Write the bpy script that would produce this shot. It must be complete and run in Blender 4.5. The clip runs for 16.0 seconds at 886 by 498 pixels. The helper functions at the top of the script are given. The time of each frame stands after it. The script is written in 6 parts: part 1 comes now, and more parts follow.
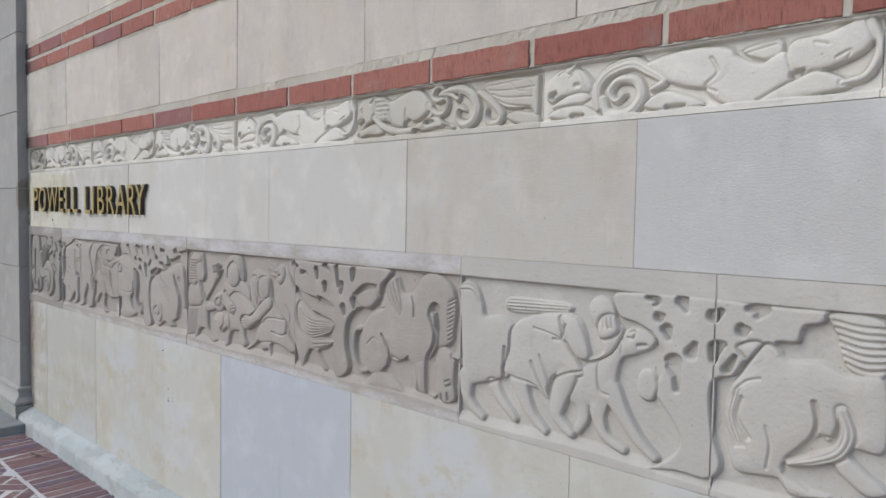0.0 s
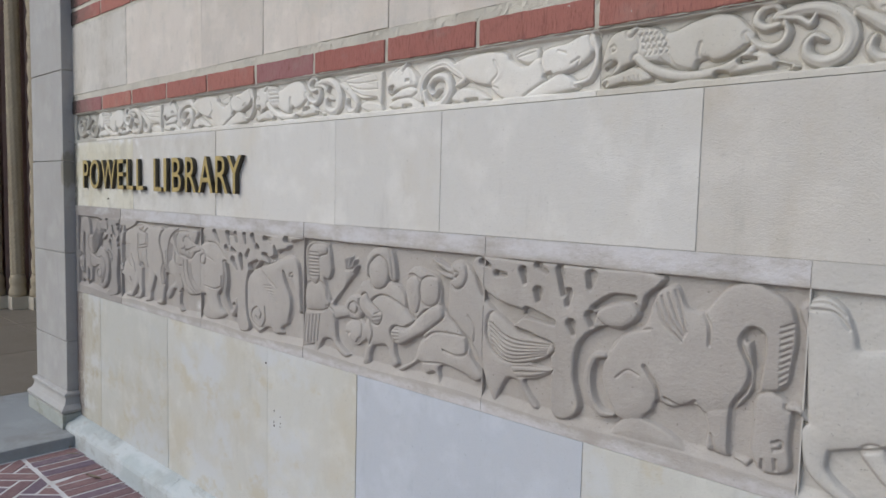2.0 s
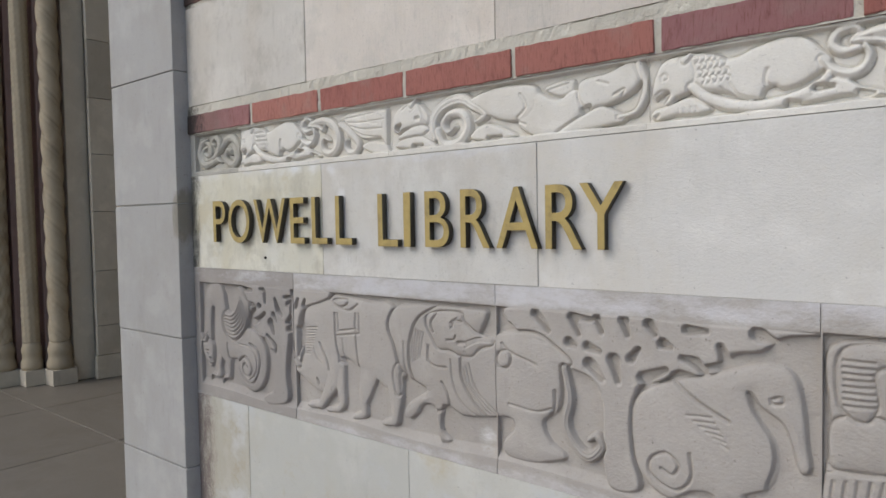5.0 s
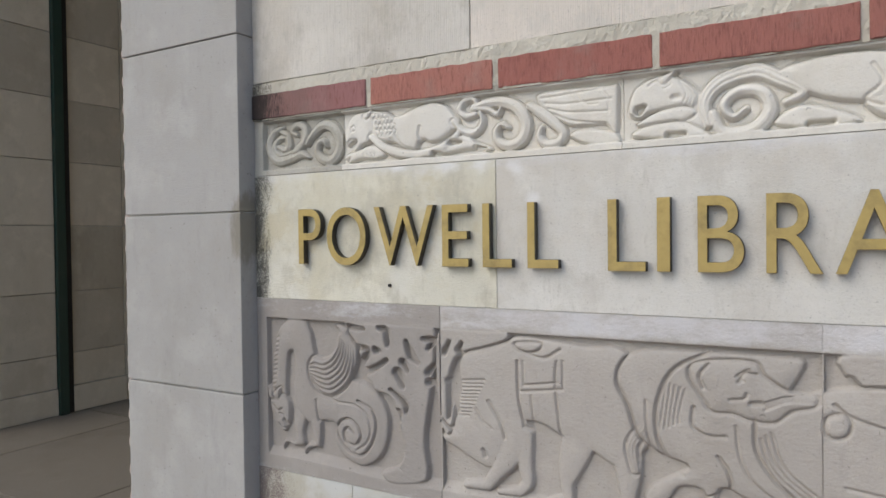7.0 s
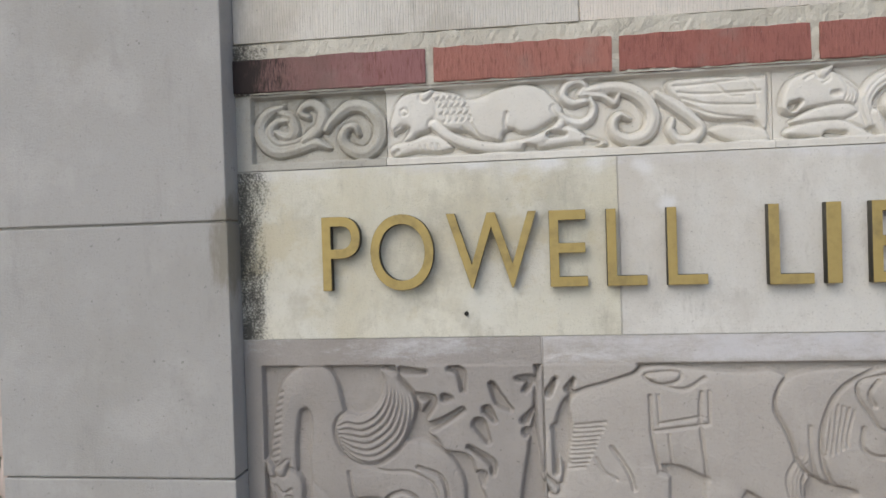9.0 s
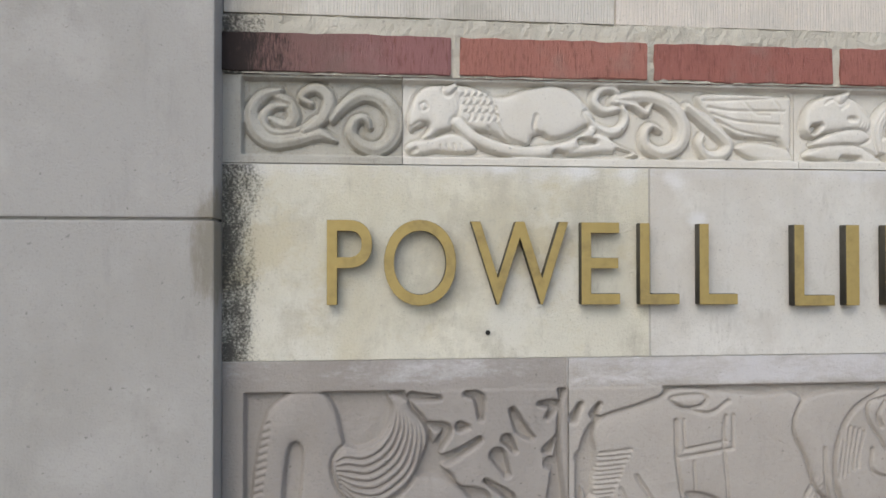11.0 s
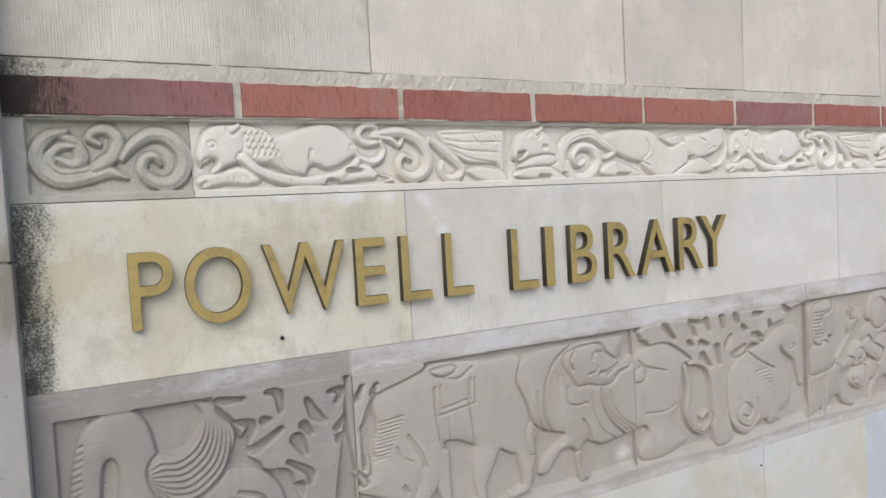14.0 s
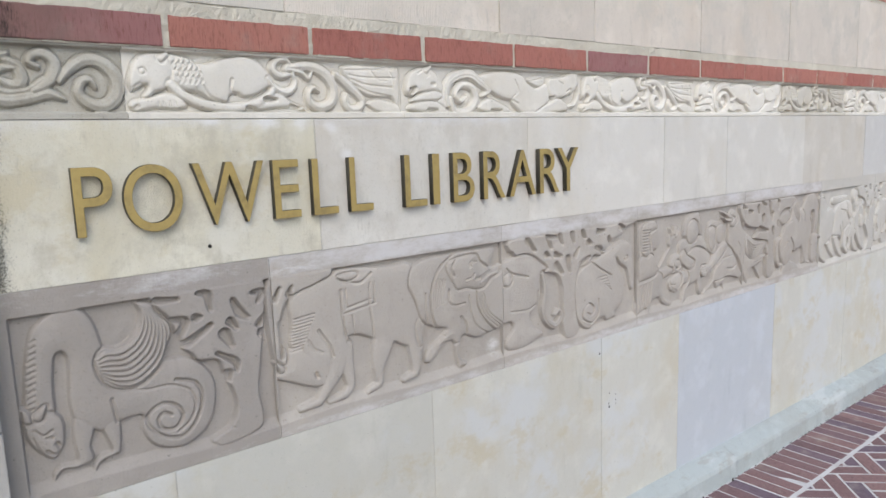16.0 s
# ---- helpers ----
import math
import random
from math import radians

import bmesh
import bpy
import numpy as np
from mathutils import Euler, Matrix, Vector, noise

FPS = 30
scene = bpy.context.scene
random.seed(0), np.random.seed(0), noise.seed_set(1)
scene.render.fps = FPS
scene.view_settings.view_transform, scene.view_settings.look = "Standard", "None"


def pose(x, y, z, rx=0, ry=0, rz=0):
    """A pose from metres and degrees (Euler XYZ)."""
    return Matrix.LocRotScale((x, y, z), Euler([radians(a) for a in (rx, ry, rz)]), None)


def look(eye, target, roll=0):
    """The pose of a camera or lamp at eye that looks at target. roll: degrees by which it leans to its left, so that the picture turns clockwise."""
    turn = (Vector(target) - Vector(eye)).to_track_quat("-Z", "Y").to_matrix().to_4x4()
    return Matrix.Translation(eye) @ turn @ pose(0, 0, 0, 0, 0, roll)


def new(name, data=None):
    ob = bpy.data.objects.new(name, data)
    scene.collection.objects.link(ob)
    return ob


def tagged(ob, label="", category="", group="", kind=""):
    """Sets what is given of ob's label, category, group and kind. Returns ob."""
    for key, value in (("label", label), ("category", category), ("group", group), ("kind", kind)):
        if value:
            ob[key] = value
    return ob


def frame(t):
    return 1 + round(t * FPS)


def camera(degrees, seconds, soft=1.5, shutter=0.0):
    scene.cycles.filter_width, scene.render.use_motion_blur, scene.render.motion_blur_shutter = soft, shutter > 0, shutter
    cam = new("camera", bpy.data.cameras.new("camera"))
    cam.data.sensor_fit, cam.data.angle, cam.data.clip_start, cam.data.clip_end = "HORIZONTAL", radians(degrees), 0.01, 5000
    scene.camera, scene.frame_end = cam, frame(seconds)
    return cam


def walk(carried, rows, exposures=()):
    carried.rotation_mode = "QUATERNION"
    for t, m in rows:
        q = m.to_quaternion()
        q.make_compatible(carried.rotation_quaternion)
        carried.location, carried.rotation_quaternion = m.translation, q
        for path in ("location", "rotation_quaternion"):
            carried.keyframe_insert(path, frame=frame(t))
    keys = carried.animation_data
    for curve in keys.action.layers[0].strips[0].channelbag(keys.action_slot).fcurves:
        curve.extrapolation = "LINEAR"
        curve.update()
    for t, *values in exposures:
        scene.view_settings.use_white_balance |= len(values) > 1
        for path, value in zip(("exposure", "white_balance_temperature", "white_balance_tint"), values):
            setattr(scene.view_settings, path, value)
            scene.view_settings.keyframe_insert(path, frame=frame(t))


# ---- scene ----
cam = camera(65.5, 16.0, soft=1.6)
PATH = [
    (0, (4.305, -1.251, 1.263), (2.951, 0.218, 1.166), 1.0),
    (0.5, (4.111, -1.255, 1.263), (2.763, 0.219, 1.163), 0.9),
    (1, (3.934, -1.301, 1.274), (2.63, 0.214, 1.198), 0.6),
    (1.5, (3.755, -1.283, 1.265), (2.445, 0.224, 1.161), 1.2),
    (2, (3.525, -1.217, 1.256), (2.172, 0.248, 1.1), 1.4),
    (2.5, (3.308, -1.193, 1.26), (1.936, 0.254, 1.103), 1.4),
    (3, (3.04, -1.209, 1.278), (1.71, 0.279, 1.15), 0.3),
    (3.5, (2.783, -1.18, 1.274), (1.474, 0.325, 1.136), 0.3),
    (4, (2.527, -1.145, 1.294), (1.193, 0.342, 1.188), 0.4),
    (4.2, (2.43, -1.151, 1.302), (1.1, 0.339, 1.195), 0.1),
    (6.5, (1.46, -1.218, 1.304), (0.348, 0.444, 1.278), -1.3),
    (7, (1.248, -1.212, 1.307), (0.24, 0.515, 1.272), -0.7),
    (7.5, (1.044, -1.169, 1.323), (0.076, 0.581, 1.346), -1.2),
    (8, (0.859, -1.162, 1.313), (-0.007, 0.64, 1.337), -1.1),
    (8.2, (0.78, -1.17, 1.328), (0.066, 0.698, 1.292), -1.7),
    (10.3, (0.304, -1.071, 1.309), (0.357, 0.928, 1.336), -0.8),
    (10.5, (0.292, -1.061, 1.305), (0.389, 0.936, 1.335), -0.8),
    (11, (0.248, -1.034, 1.32), (0.427, 0.957, 1.342), -0.0),
    (11.5, (0.153, -1.066, 1.343), (0.55, 0.894, 1.365), -0.2),
    (12, (0.109, -1.104, 1.365), (0.763, 0.786, 1.376), -1.4),
    (12.5, (0.103, -1.139, 1.417), (0.878, 0.704, 1.48), -2.8),
    (13, (0.105, -1.159, 1.43), (0.944, 0.656, 1.474), -3.2),
    (13.5, (0.118, -1.175, 1.422), (1.012, 0.614, 1.394), -3.2),
    (14, (0.12, -1.214, 1.411), (1.027, 0.566, 1.306), -3.1),
    (14.5, (0.083, -1.297, 1.404), (0.964, 0.492, 1.25), -2.6),
    (15, (0.026, -1.342, 1.402), (0.957, 0.411, 1.155), -2.3),
    (15.5, (-0.041, -1.355, 1.398), (1.046, 0.296, 1.093), -2.2),
    (16, (-0.078, -1.376, 1.394), (1.149, 0.175, 1.091), -2.0),
]
EXPOSURES = [(0.0, 0.36, 6520, 10), (4.0, 0.36, 6600, 10), (7.0, 0.54, 6750, 10), (8.0, 0.49, 6760, 10), (12.5, 0.57, 6770, 10), (16.0, 0.66, 6600, 10)]
walk(cam, [(t, look(eye, aim, roll)) for t, eye, aim, roll in PATH], EXPOSURES)

# ---- world, sun ----
world = bpy.data.worlds.new("sky")
scene.world = world
world.use_nodes = True
wn = world.node_tree.nodes
sky = wn.new("ShaderNodeTexSky")
sky.sky_type, sky.sun_disc = "NISHITA", False
sky.sun_elevation, sky.sun_rotation = radians(38), radians(205)
world.node_tree.links.new(sky.outputs[0], wn["Background"].inputs[0])
wn["Background"].inputs[1].default_value = 0.13
sun = new("sun", bpy.data.lights.new("sun", "SUN"))
sun.data.energy, sun.data.angle, sun.data.color = 1.25, radians(50), (1.0, 0.97, 0.92)
sun.matrix_world = look((0, 0, 0), (0.6, 1.0, -1.15))


# ---- materials ----
def mat(name):
    m = bpy.data.materials.new(name)
    m.use_nodes = True
    return m, m.node_tree, m.node_tree.nodes["Principled BSDF"]


def add(nt, kind, **kw):
    n = nt.nodes.new("ShaderNode" + kind)
    for k, v in kw.items():
        n.inputs[k].default_value = v
    return n


def noise_at(nt, where, scale, detail=5, rough=0.6, stretch=(1, 1, 1)):
    mp = add(nt, "Mapping")
    mp.inputs["Scale"].default_value = stretch
    nt.links.new(where, mp.inputs["Vector"])
    n = add(nt, "TexNoise", Scale=scale, Detail=detail, Roughness=rough)
    nt.links.new(mp.outputs[0], n.inputs["Vector"])
    return n.outputs["Fac"]


def ramp(nt, fac, a, b, lo=0.0, hi=1.0):
    n = add(nt, "MapRange")
    n.inputs["From Min"].default_value, n.inputs["From Max"].default_value = a, b
    n.inputs["To Min"].default_value, n.inputs["To Max"].default_value = lo, hi
    n.interpolation_type = "SMOOTHSTEP"
    nt.links.new(fac, n.inputs["Value"])
    return n.outputs[0]


def mixed(nt, fac, a, b, mode="MIX"):
    n = nt.nodes.new("ShaderNodeMix")
    n.data_type, n.blend_type = "RGBA", mode
    for i, v in ((0, fac), (6, a), (7, b)):
        if isinstance(v, (int, float)):
            n.inputs[i].default_value = v
        elif isinstance(v, tuple):
            n.inputs[i].default_value = (*v, 1)
        else:
            nt.links.new(v, n.inputs[i])
    return n.outputs[2]


def calc(nt, op, a, b):
    n = nt.nodes.new("ShaderNodeMath")
    n.operation = op
    for i, v in enumerate((a, b)):
        if isinstance(v, (int, float)):
            n.inputs[i].default_value = v
        else:
            nt.links.new(v, n.inputs[i])
    return n.outputs[0]


def bump(nt, bsdf, height, strength, distance):
    n = add(nt, "Bump", Strength=strength, Distance=distance)
    nt.links.new(height, n.inputs["Height"])
    nt.links.new(n.outputs[0], bsdf.inputs["Normal"])


def stone(name, base, stain, amount=0.5, tooled=0.0, rough=0.85, spread=0.06, corner=False, grain=1.0, wash=None, bloom=None, arris=False, grime=None, hem=None, patch=None, reach=0.14):
    """Cast stone: cloudy tint, weather stains, fine grain, some combed tooling."""
    m, nt, bsdf = mat(name)
    pos = add(nt, "NewGeometry").outputs["Position"]
    tone = add(nt, "ObjectInfo").outputs["Random"]
    col = mixed(nt, ramp(nt, noise_at(nt, pos, 3.1, 6, 0.65, (1, 1, 0.6)), 0.45, 0.72, 0, amount), base, stain)
    pale = tuple(min(1, c * 1.13) for c in base)
    col = mixed(nt, ramp(nt, noise_at(nt, pos, 7.3, 5, 0.6), 0.48, 0.68, 0, 0.75), col, pale)
    deep = tuple(c * 0.72 for c in base)
    col = mixed(nt, ramp(nt, noise_at(nt, pos, 11, 8, 0.7, (1.6, 1, 0.35)), 0.54, 0.74, 0, 0.42), col, deep)
    col = mixed(nt, ramp(nt, noise_at(nt, pos, 38, 7, 0.7), 0.55, 0.72, 0, 0.25), col, deep)
    col = mixed(nt, ramp(nt, noise_at(nt, pos, 210, 5, 0.8), 0.54, 0.7, 0, 0.55), col, deep)
    if wash:
        col = mixed(nt, ramp(nt, noise_at(nt, pos, 2.6, 7, 0.62, (1, 2, 1.1)), 0.5, 0.6, 0, 0.75), col, wash)
        col = mixed(nt, ramp(nt, noise_at(nt, pos, 5.2, 9, 0.7, (1, 3, 1.25)), 0.53, 0.63, 0, 0.6), col, stain)
        col = mixed(nt, ramp(nt, noise_at(nt, pos, 3.7, 9, 0.75, (1, 5, 1.4)), 0.6, 0.74, 0, 0.5), col, tuple(c * 0.62 for c in base))
    if grime:
        col = mixed(nt, ramp(nt, noise_at(nt, pos, 6.5, 10, 0.74, (1, 1, 0.8)), 0.48, 0.62, 0, 0.7), col, grime)
        col = mixed(nt, ramp(nt, noise_at(nt, pos, 16, 8, 0.72, (1.8, 1, 0.5)), 0.55, 0.68, 0, 0.45), col, tuple(c * 0.8 for c in grime))
        col = mixed(nt, ramp(nt, noise_at(nt, pos, 260, 3, 0.7), 0.6, 0.7, 0, 0.45), col, tuple(c * 0.55 for c in grime))
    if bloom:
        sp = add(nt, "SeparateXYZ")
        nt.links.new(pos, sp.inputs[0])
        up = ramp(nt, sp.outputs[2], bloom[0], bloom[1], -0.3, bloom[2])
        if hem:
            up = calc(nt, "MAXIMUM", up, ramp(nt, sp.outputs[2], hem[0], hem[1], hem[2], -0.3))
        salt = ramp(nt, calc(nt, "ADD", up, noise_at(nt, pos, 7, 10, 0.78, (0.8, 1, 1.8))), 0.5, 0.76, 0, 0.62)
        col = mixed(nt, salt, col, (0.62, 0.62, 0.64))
    for px, pz, size in patch or ():
        away = add(nt, "VectorMath")
        away.operation = "DISTANCE"
        away.inputs[1].default_value = (px, 0.0, pz)
        nt.links.new(pos, away.inputs[0])
        lime = ramp(nt, calc(nt, "ADD", ramp(nt, away.outputs["Value"], 0, size, 0.35, -0.25), noise_at(nt, pos, 22, 6, 0.7, (0.8, 1, 1.5))), 0.5, 0.95, 0, 0.6)
        col = mixed(nt, lime, col, (0.72, 0.72, 0.72))
    if arris:
        sa = add(nt, "SeparateXYZ")
        nt.links.new(pos, sa.inputs[0])
        span = calc(nt, "MULTIPLY", ramp(nt, sa.outputs[2], 1.16, 1.33), ramp(nt, sa.outputs[2], 1.37, 1.46, 1, 0))
        run = calc(nt, "MULTIPLY", ramp(nt, sa.outputs[0], -0.05, 0.012), span)
        col = mixed(nt, ramp(nt, calc(nt, "ADD", calc(nt, "MULTIPLY", run, 0.55), noise_at(nt, pos, 30, 8, 0.75, (1.5, 1, 0.4))), 0.7, 1.0, 0, 0.75), col, (0.19, 0.17, 0.13))
    col = mixed(nt, ramp(nt, noise_at(nt, pos, 105, 3, 0.6), 0.675, 0.74, 0, 0.55), col, tuple(c * 0.4 for c in base))
    v = add(nt, "HueSaturation")
    nt.links.new(col, v.inputs["Color"])
    nt.links.new(ramp(nt, tone, 0, 1, 1 - spread, 1 + spread), v.inputs["Value"])
    col = v.outputs[0]
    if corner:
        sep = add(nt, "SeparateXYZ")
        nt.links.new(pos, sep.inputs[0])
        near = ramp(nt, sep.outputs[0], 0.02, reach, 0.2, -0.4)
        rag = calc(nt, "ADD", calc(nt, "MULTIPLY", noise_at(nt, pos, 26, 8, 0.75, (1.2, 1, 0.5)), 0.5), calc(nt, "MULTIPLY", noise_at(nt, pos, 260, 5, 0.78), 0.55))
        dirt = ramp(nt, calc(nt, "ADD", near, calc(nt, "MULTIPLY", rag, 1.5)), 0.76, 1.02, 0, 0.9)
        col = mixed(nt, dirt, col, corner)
    nt.links.new(col, bsdf.inputs["Base Color"])
    bsdf.inputs["Roughness"].default_value = rough
    bsdf.inputs["Specular IOR Level"].default_value = 0.3
    h = calc(nt, "ADD", calc(nt, "MULTIPLY", noise_at(nt, pos, 240, 4, 0.7), 0.5 * grain), calc(nt, "MULTIPLY", noise_at(nt, pos, 22, 5, 0.6), 0.5))
    if tooled:
        wv = add(nt, "TexWave", Scale=70.0, Distortion=7.0, Detail=4.0)
        wv.inputs["Detail Scale"].default_value = 2.5
        mp = add(nt, "Mapping")
        mp.inputs["Scale"].default_value = (1, 1, 0.07)
        nt.links.new(pos, mp.inputs["Vector"])
        nt.links.new(mp.outputs[0], wv.inputs["Vector"])
        h = calc(nt, "ADD", h, calc(nt, "MULTIPLY", wv.outputs["Fac"], tooled))
    bump(nt, bsdf, h, 0.7, 0.003)
    return m


def brickwork(name, hue_a, hue_b, dirt, corner=False):
    m, nt, bsdf = mat(name)
    pos = add(nt, "NewGeometry").outputs["Position"]
    tone = add(nt, "ObjectInfo").outputs["Random"]
    col = mixed(nt, tone, hue_a, hue_b)
    dark = tuple(c * 0.5 for c in hue_a)
    odd = tuple(c * k for c, k in zip(hue_a, (0.8, 1.05, 1.35)))
    col = mixed(nt, ramp(nt, calc(nt, "FRACT", calc(nt, "MULTIPLY", tone, 7.3), 0.0), 0.72, 0.8, 0, 0.7), col, odd)
    col = mixed(nt, ramp(nt, noise_at(nt, pos, 60, 6, 0.7, (1, 1, 0.4)), 0.5, 0.8, 0, 0.75), col, dark)
    col = mixed(nt, ramp(nt, noise_at(nt, pos, 210, 6, 0.75, (1.5, 1, 0.16)), 0.5, 0.66, 0, 0.65), col, dark)
    col = mixed(nt, ramp(nt, noise_at(nt, pos, 330, 3, 0.7), 0.64, 0.74, 0, 0.5), col, (0.50, 0.38, 0.33))
    col = mixed(nt, ramp(nt, noise_at(nt, pos, 9, 5, 0.6), 0.52, 0.75, 0, dirt), col, (0.42, 0.36, 0.31))
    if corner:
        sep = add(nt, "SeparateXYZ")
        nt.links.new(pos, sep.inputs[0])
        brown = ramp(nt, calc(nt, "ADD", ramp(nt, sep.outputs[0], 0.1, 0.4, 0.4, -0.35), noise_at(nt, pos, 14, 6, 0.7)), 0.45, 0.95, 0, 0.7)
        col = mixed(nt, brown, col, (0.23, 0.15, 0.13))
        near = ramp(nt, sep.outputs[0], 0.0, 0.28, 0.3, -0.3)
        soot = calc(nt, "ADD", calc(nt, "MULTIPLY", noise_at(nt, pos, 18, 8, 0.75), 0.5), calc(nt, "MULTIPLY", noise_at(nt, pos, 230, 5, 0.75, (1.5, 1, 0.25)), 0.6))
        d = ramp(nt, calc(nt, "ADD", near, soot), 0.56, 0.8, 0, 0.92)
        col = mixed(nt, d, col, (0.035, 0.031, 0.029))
    nt.links.new(col, bsdf.inputs["Base Color"])
    bsdf.inputs["Roughness"].default_value = 0.9
    bsdf.inputs["Specular IOR Level"].default_value = 0.25
    bump(nt, bsdf, noise_at(nt, pos, 210, 7, 0.78, (1.5, 1, 0.16)), 1.0, 0.007)
    return m


def plain(name, colour, rough=0.6, metal=0.0, wear=None, scale=40, amount=0.5, relief=0.001):
    m, nt, bsdf = mat(name)
    pos = add(nt, "NewGeometry").outputs["Position"]
    col = mixed(nt, ramp(nt, noise_at(nt, pos, scale, 6, 0.65), 0.45, 0.75, 0, amount), colour, wear or tuple(c * 0.6 for c in colour))
    nt.links.new(col, bsdf.inputs["Base Color"])
    nt.links.new(ramp(nt, noise_at(nt, pos, scale * 2, 4), 0.3, 0.7, rough - 0.1, min(1, rough + 0.12)), bsdf.inputs["Roughness"])
    bsdf.inputs["Metallic"].default_value = metal
    bump(nt, bsdf, noise_at(nt, pos, scale * 6, 5), 0.4, relief)
    return m


CREAM = stone("cream_stone", (0.575, 0.56, 0.525), (0.50, 0.43, 0.31), 0.35, grain=0.9)
TAN = stone("tan_stained_stone", (0.525, 0.50, 0.455), (0.44, 0.375, 0.28), 0.7)
GREY = stone("pale_grey_stone", (0.49, 0.485, 0.472), (0.44, 0.42, 0.38), 0.3)
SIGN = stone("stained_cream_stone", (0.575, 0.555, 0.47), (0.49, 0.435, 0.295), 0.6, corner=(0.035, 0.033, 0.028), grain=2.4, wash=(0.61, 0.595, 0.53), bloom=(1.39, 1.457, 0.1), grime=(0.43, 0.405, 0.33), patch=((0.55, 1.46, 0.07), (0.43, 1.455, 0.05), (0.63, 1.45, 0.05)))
SIGN_NEXT = stone("rain_stained_stone", (0.575, 0.56, 0.52), (0.48, 0.43, 0.36), 0.6, bloom=(1.40, 1.457, 0.1), grime=(0.49, 0.465, 0.42), patch=((0.74, 1.378, 0.035), (0.7, 1.44, 0.04)))
YELLOW = stone("ochre_stained_stone", (0.475, 0.47, 0.43), (0.44, 0.39, 0.28), 0.6, wash=(0.49, 0.505, 0.51))
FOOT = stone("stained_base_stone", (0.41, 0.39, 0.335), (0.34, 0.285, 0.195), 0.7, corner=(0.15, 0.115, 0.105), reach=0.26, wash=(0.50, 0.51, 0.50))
BLUE = stone("blue_grey_stone", (0.425, 0.45, 0.485), (0.45, 0.45, 0.45), 0.3)
UPPER = stone("combed_cream_stone", (0.565, 0.515, 0.457), (0.52, 0.44, 0.36), 0.5, tooled=0.26, spread=0.045, grime=(0.475, 0.45, 0.405))
UPPER_AGED = stone("weathered_combed_stone", (0.535, 0.505, 0.455), (0.45, 0.39, 0.31), 0.6, tooled=0.34, spread=0.02, grime=(0.40, 0.37, 0.32))
PILASTER = stone("grey_stone", (0.348, 0.336, 0.319), (0.29, 0.27, 0.24), 0.5, spread=0.03, grain=1.6, arris=True)
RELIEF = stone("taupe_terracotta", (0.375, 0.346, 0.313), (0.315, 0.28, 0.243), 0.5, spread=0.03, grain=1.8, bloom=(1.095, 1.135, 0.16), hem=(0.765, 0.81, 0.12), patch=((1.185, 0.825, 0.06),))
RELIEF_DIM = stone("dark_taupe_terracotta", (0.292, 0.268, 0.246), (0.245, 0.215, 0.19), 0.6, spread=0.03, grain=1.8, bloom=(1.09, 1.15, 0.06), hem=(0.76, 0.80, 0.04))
RELIEF_PALE = stone("pale_terracotta", (0.46, 0.442, 0.408), (0.48, 0.42, 0.34), 0.3, spread=0.03, grain=0.6)
BORDER = stone("cream_terracotta", (0.64, 0.615, 0.56), (0.50, 0.44, 0.34), 0.35, spread=0.06, grain=1.3)
BORDER_AGED = stone("aged_cream_terracotta", (0.51, 0.485, 0.43), (0.42, 0.36, 0.26), 0.5, spread=0.05, grain=0.6)
BORDER_GREY = stone("weathered_terracotta", (0.42, 0.405, 0.36), (0.34, 0.30, 0.23), 0.5, spread=0.04, grain=1.8, grime=(0.34, 0.315, 0.26))
PLINTH = stone("plinth_stone", (0.37, 0.405, 0.405), (0.31, 0.305, 0.28), 0.6, spread=0.05, wash=(0.47, 0.50, 0.50))
MOSS = stone("mossy_base_stone", (0.30, 0.31, 0.285), (0.20, 0.195, 0.14), 0.8, wash=(0.36, 0.38, 0.37))
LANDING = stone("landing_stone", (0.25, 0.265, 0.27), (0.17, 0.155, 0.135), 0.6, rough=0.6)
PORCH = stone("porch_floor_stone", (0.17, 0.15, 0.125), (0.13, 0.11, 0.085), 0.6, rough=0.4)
JAMB = stone("jamb_stone", (0.50, 0.445, 0.36), (0.40, 0.34, 0.255), 0.5, spread=0.14)
COLUMN = stone("carved_column_stone", (0.36, 0.30, 0.215), (0.25, 0.19, 0.125), 0.6)
EDGING = stone("edging_stone", (0.44, 0.365, 0.325), (0.30, 0.23, 0.20), 0.6)
ROSE = stone("rose_terracotta", (0.38, 0.25, 0.21), (0.30, 0.19, 0.16), 0.5)
MORTAR = stone("pale_mortar", (0.60, 0.565, 0.48), (0.38, 0.35, 0.28), 0.6, grain=6.0, corner=(0.05, 0.046, 0.04))
JOINTS = stone("fine_joint_mortar", (0.45, 0.435, 0.40), (0.34, 0.31, 0.27), 0.5)
GROUT = stone("joint_mortar", (0.425, 0.41, 0.38), (0.30, 0.27, 0.22), 0.6)
SAND = stone("paving_mortar", (0.54, 0.53, 0.53), (0.38, 0.35, 0.33), 0.6)
CONCRETE = stone("grey_concrete", (0.36, 0.35, 0.33), (0.28, 0.26, 0.24), 0.5)
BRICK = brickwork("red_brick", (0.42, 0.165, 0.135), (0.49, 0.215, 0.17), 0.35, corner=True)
PAVER = brickwork("paving_brick", (0.23, 0.145, 0.152), (0.33, 0.205, 0.20), 0.5)
BRONZE = plain("gilt_bronze", (0.375, 0.28, 0.10), 0.6, 0.35, (0.235, 0.18, 0.08), 25, 0.8, 0.0005)
PATINA = plain("dark_bronze_patina", (0.055, 0.05, 0.038), 0.7, 0.3, (0.12, 0.10, 0.05), 30, 0.6)
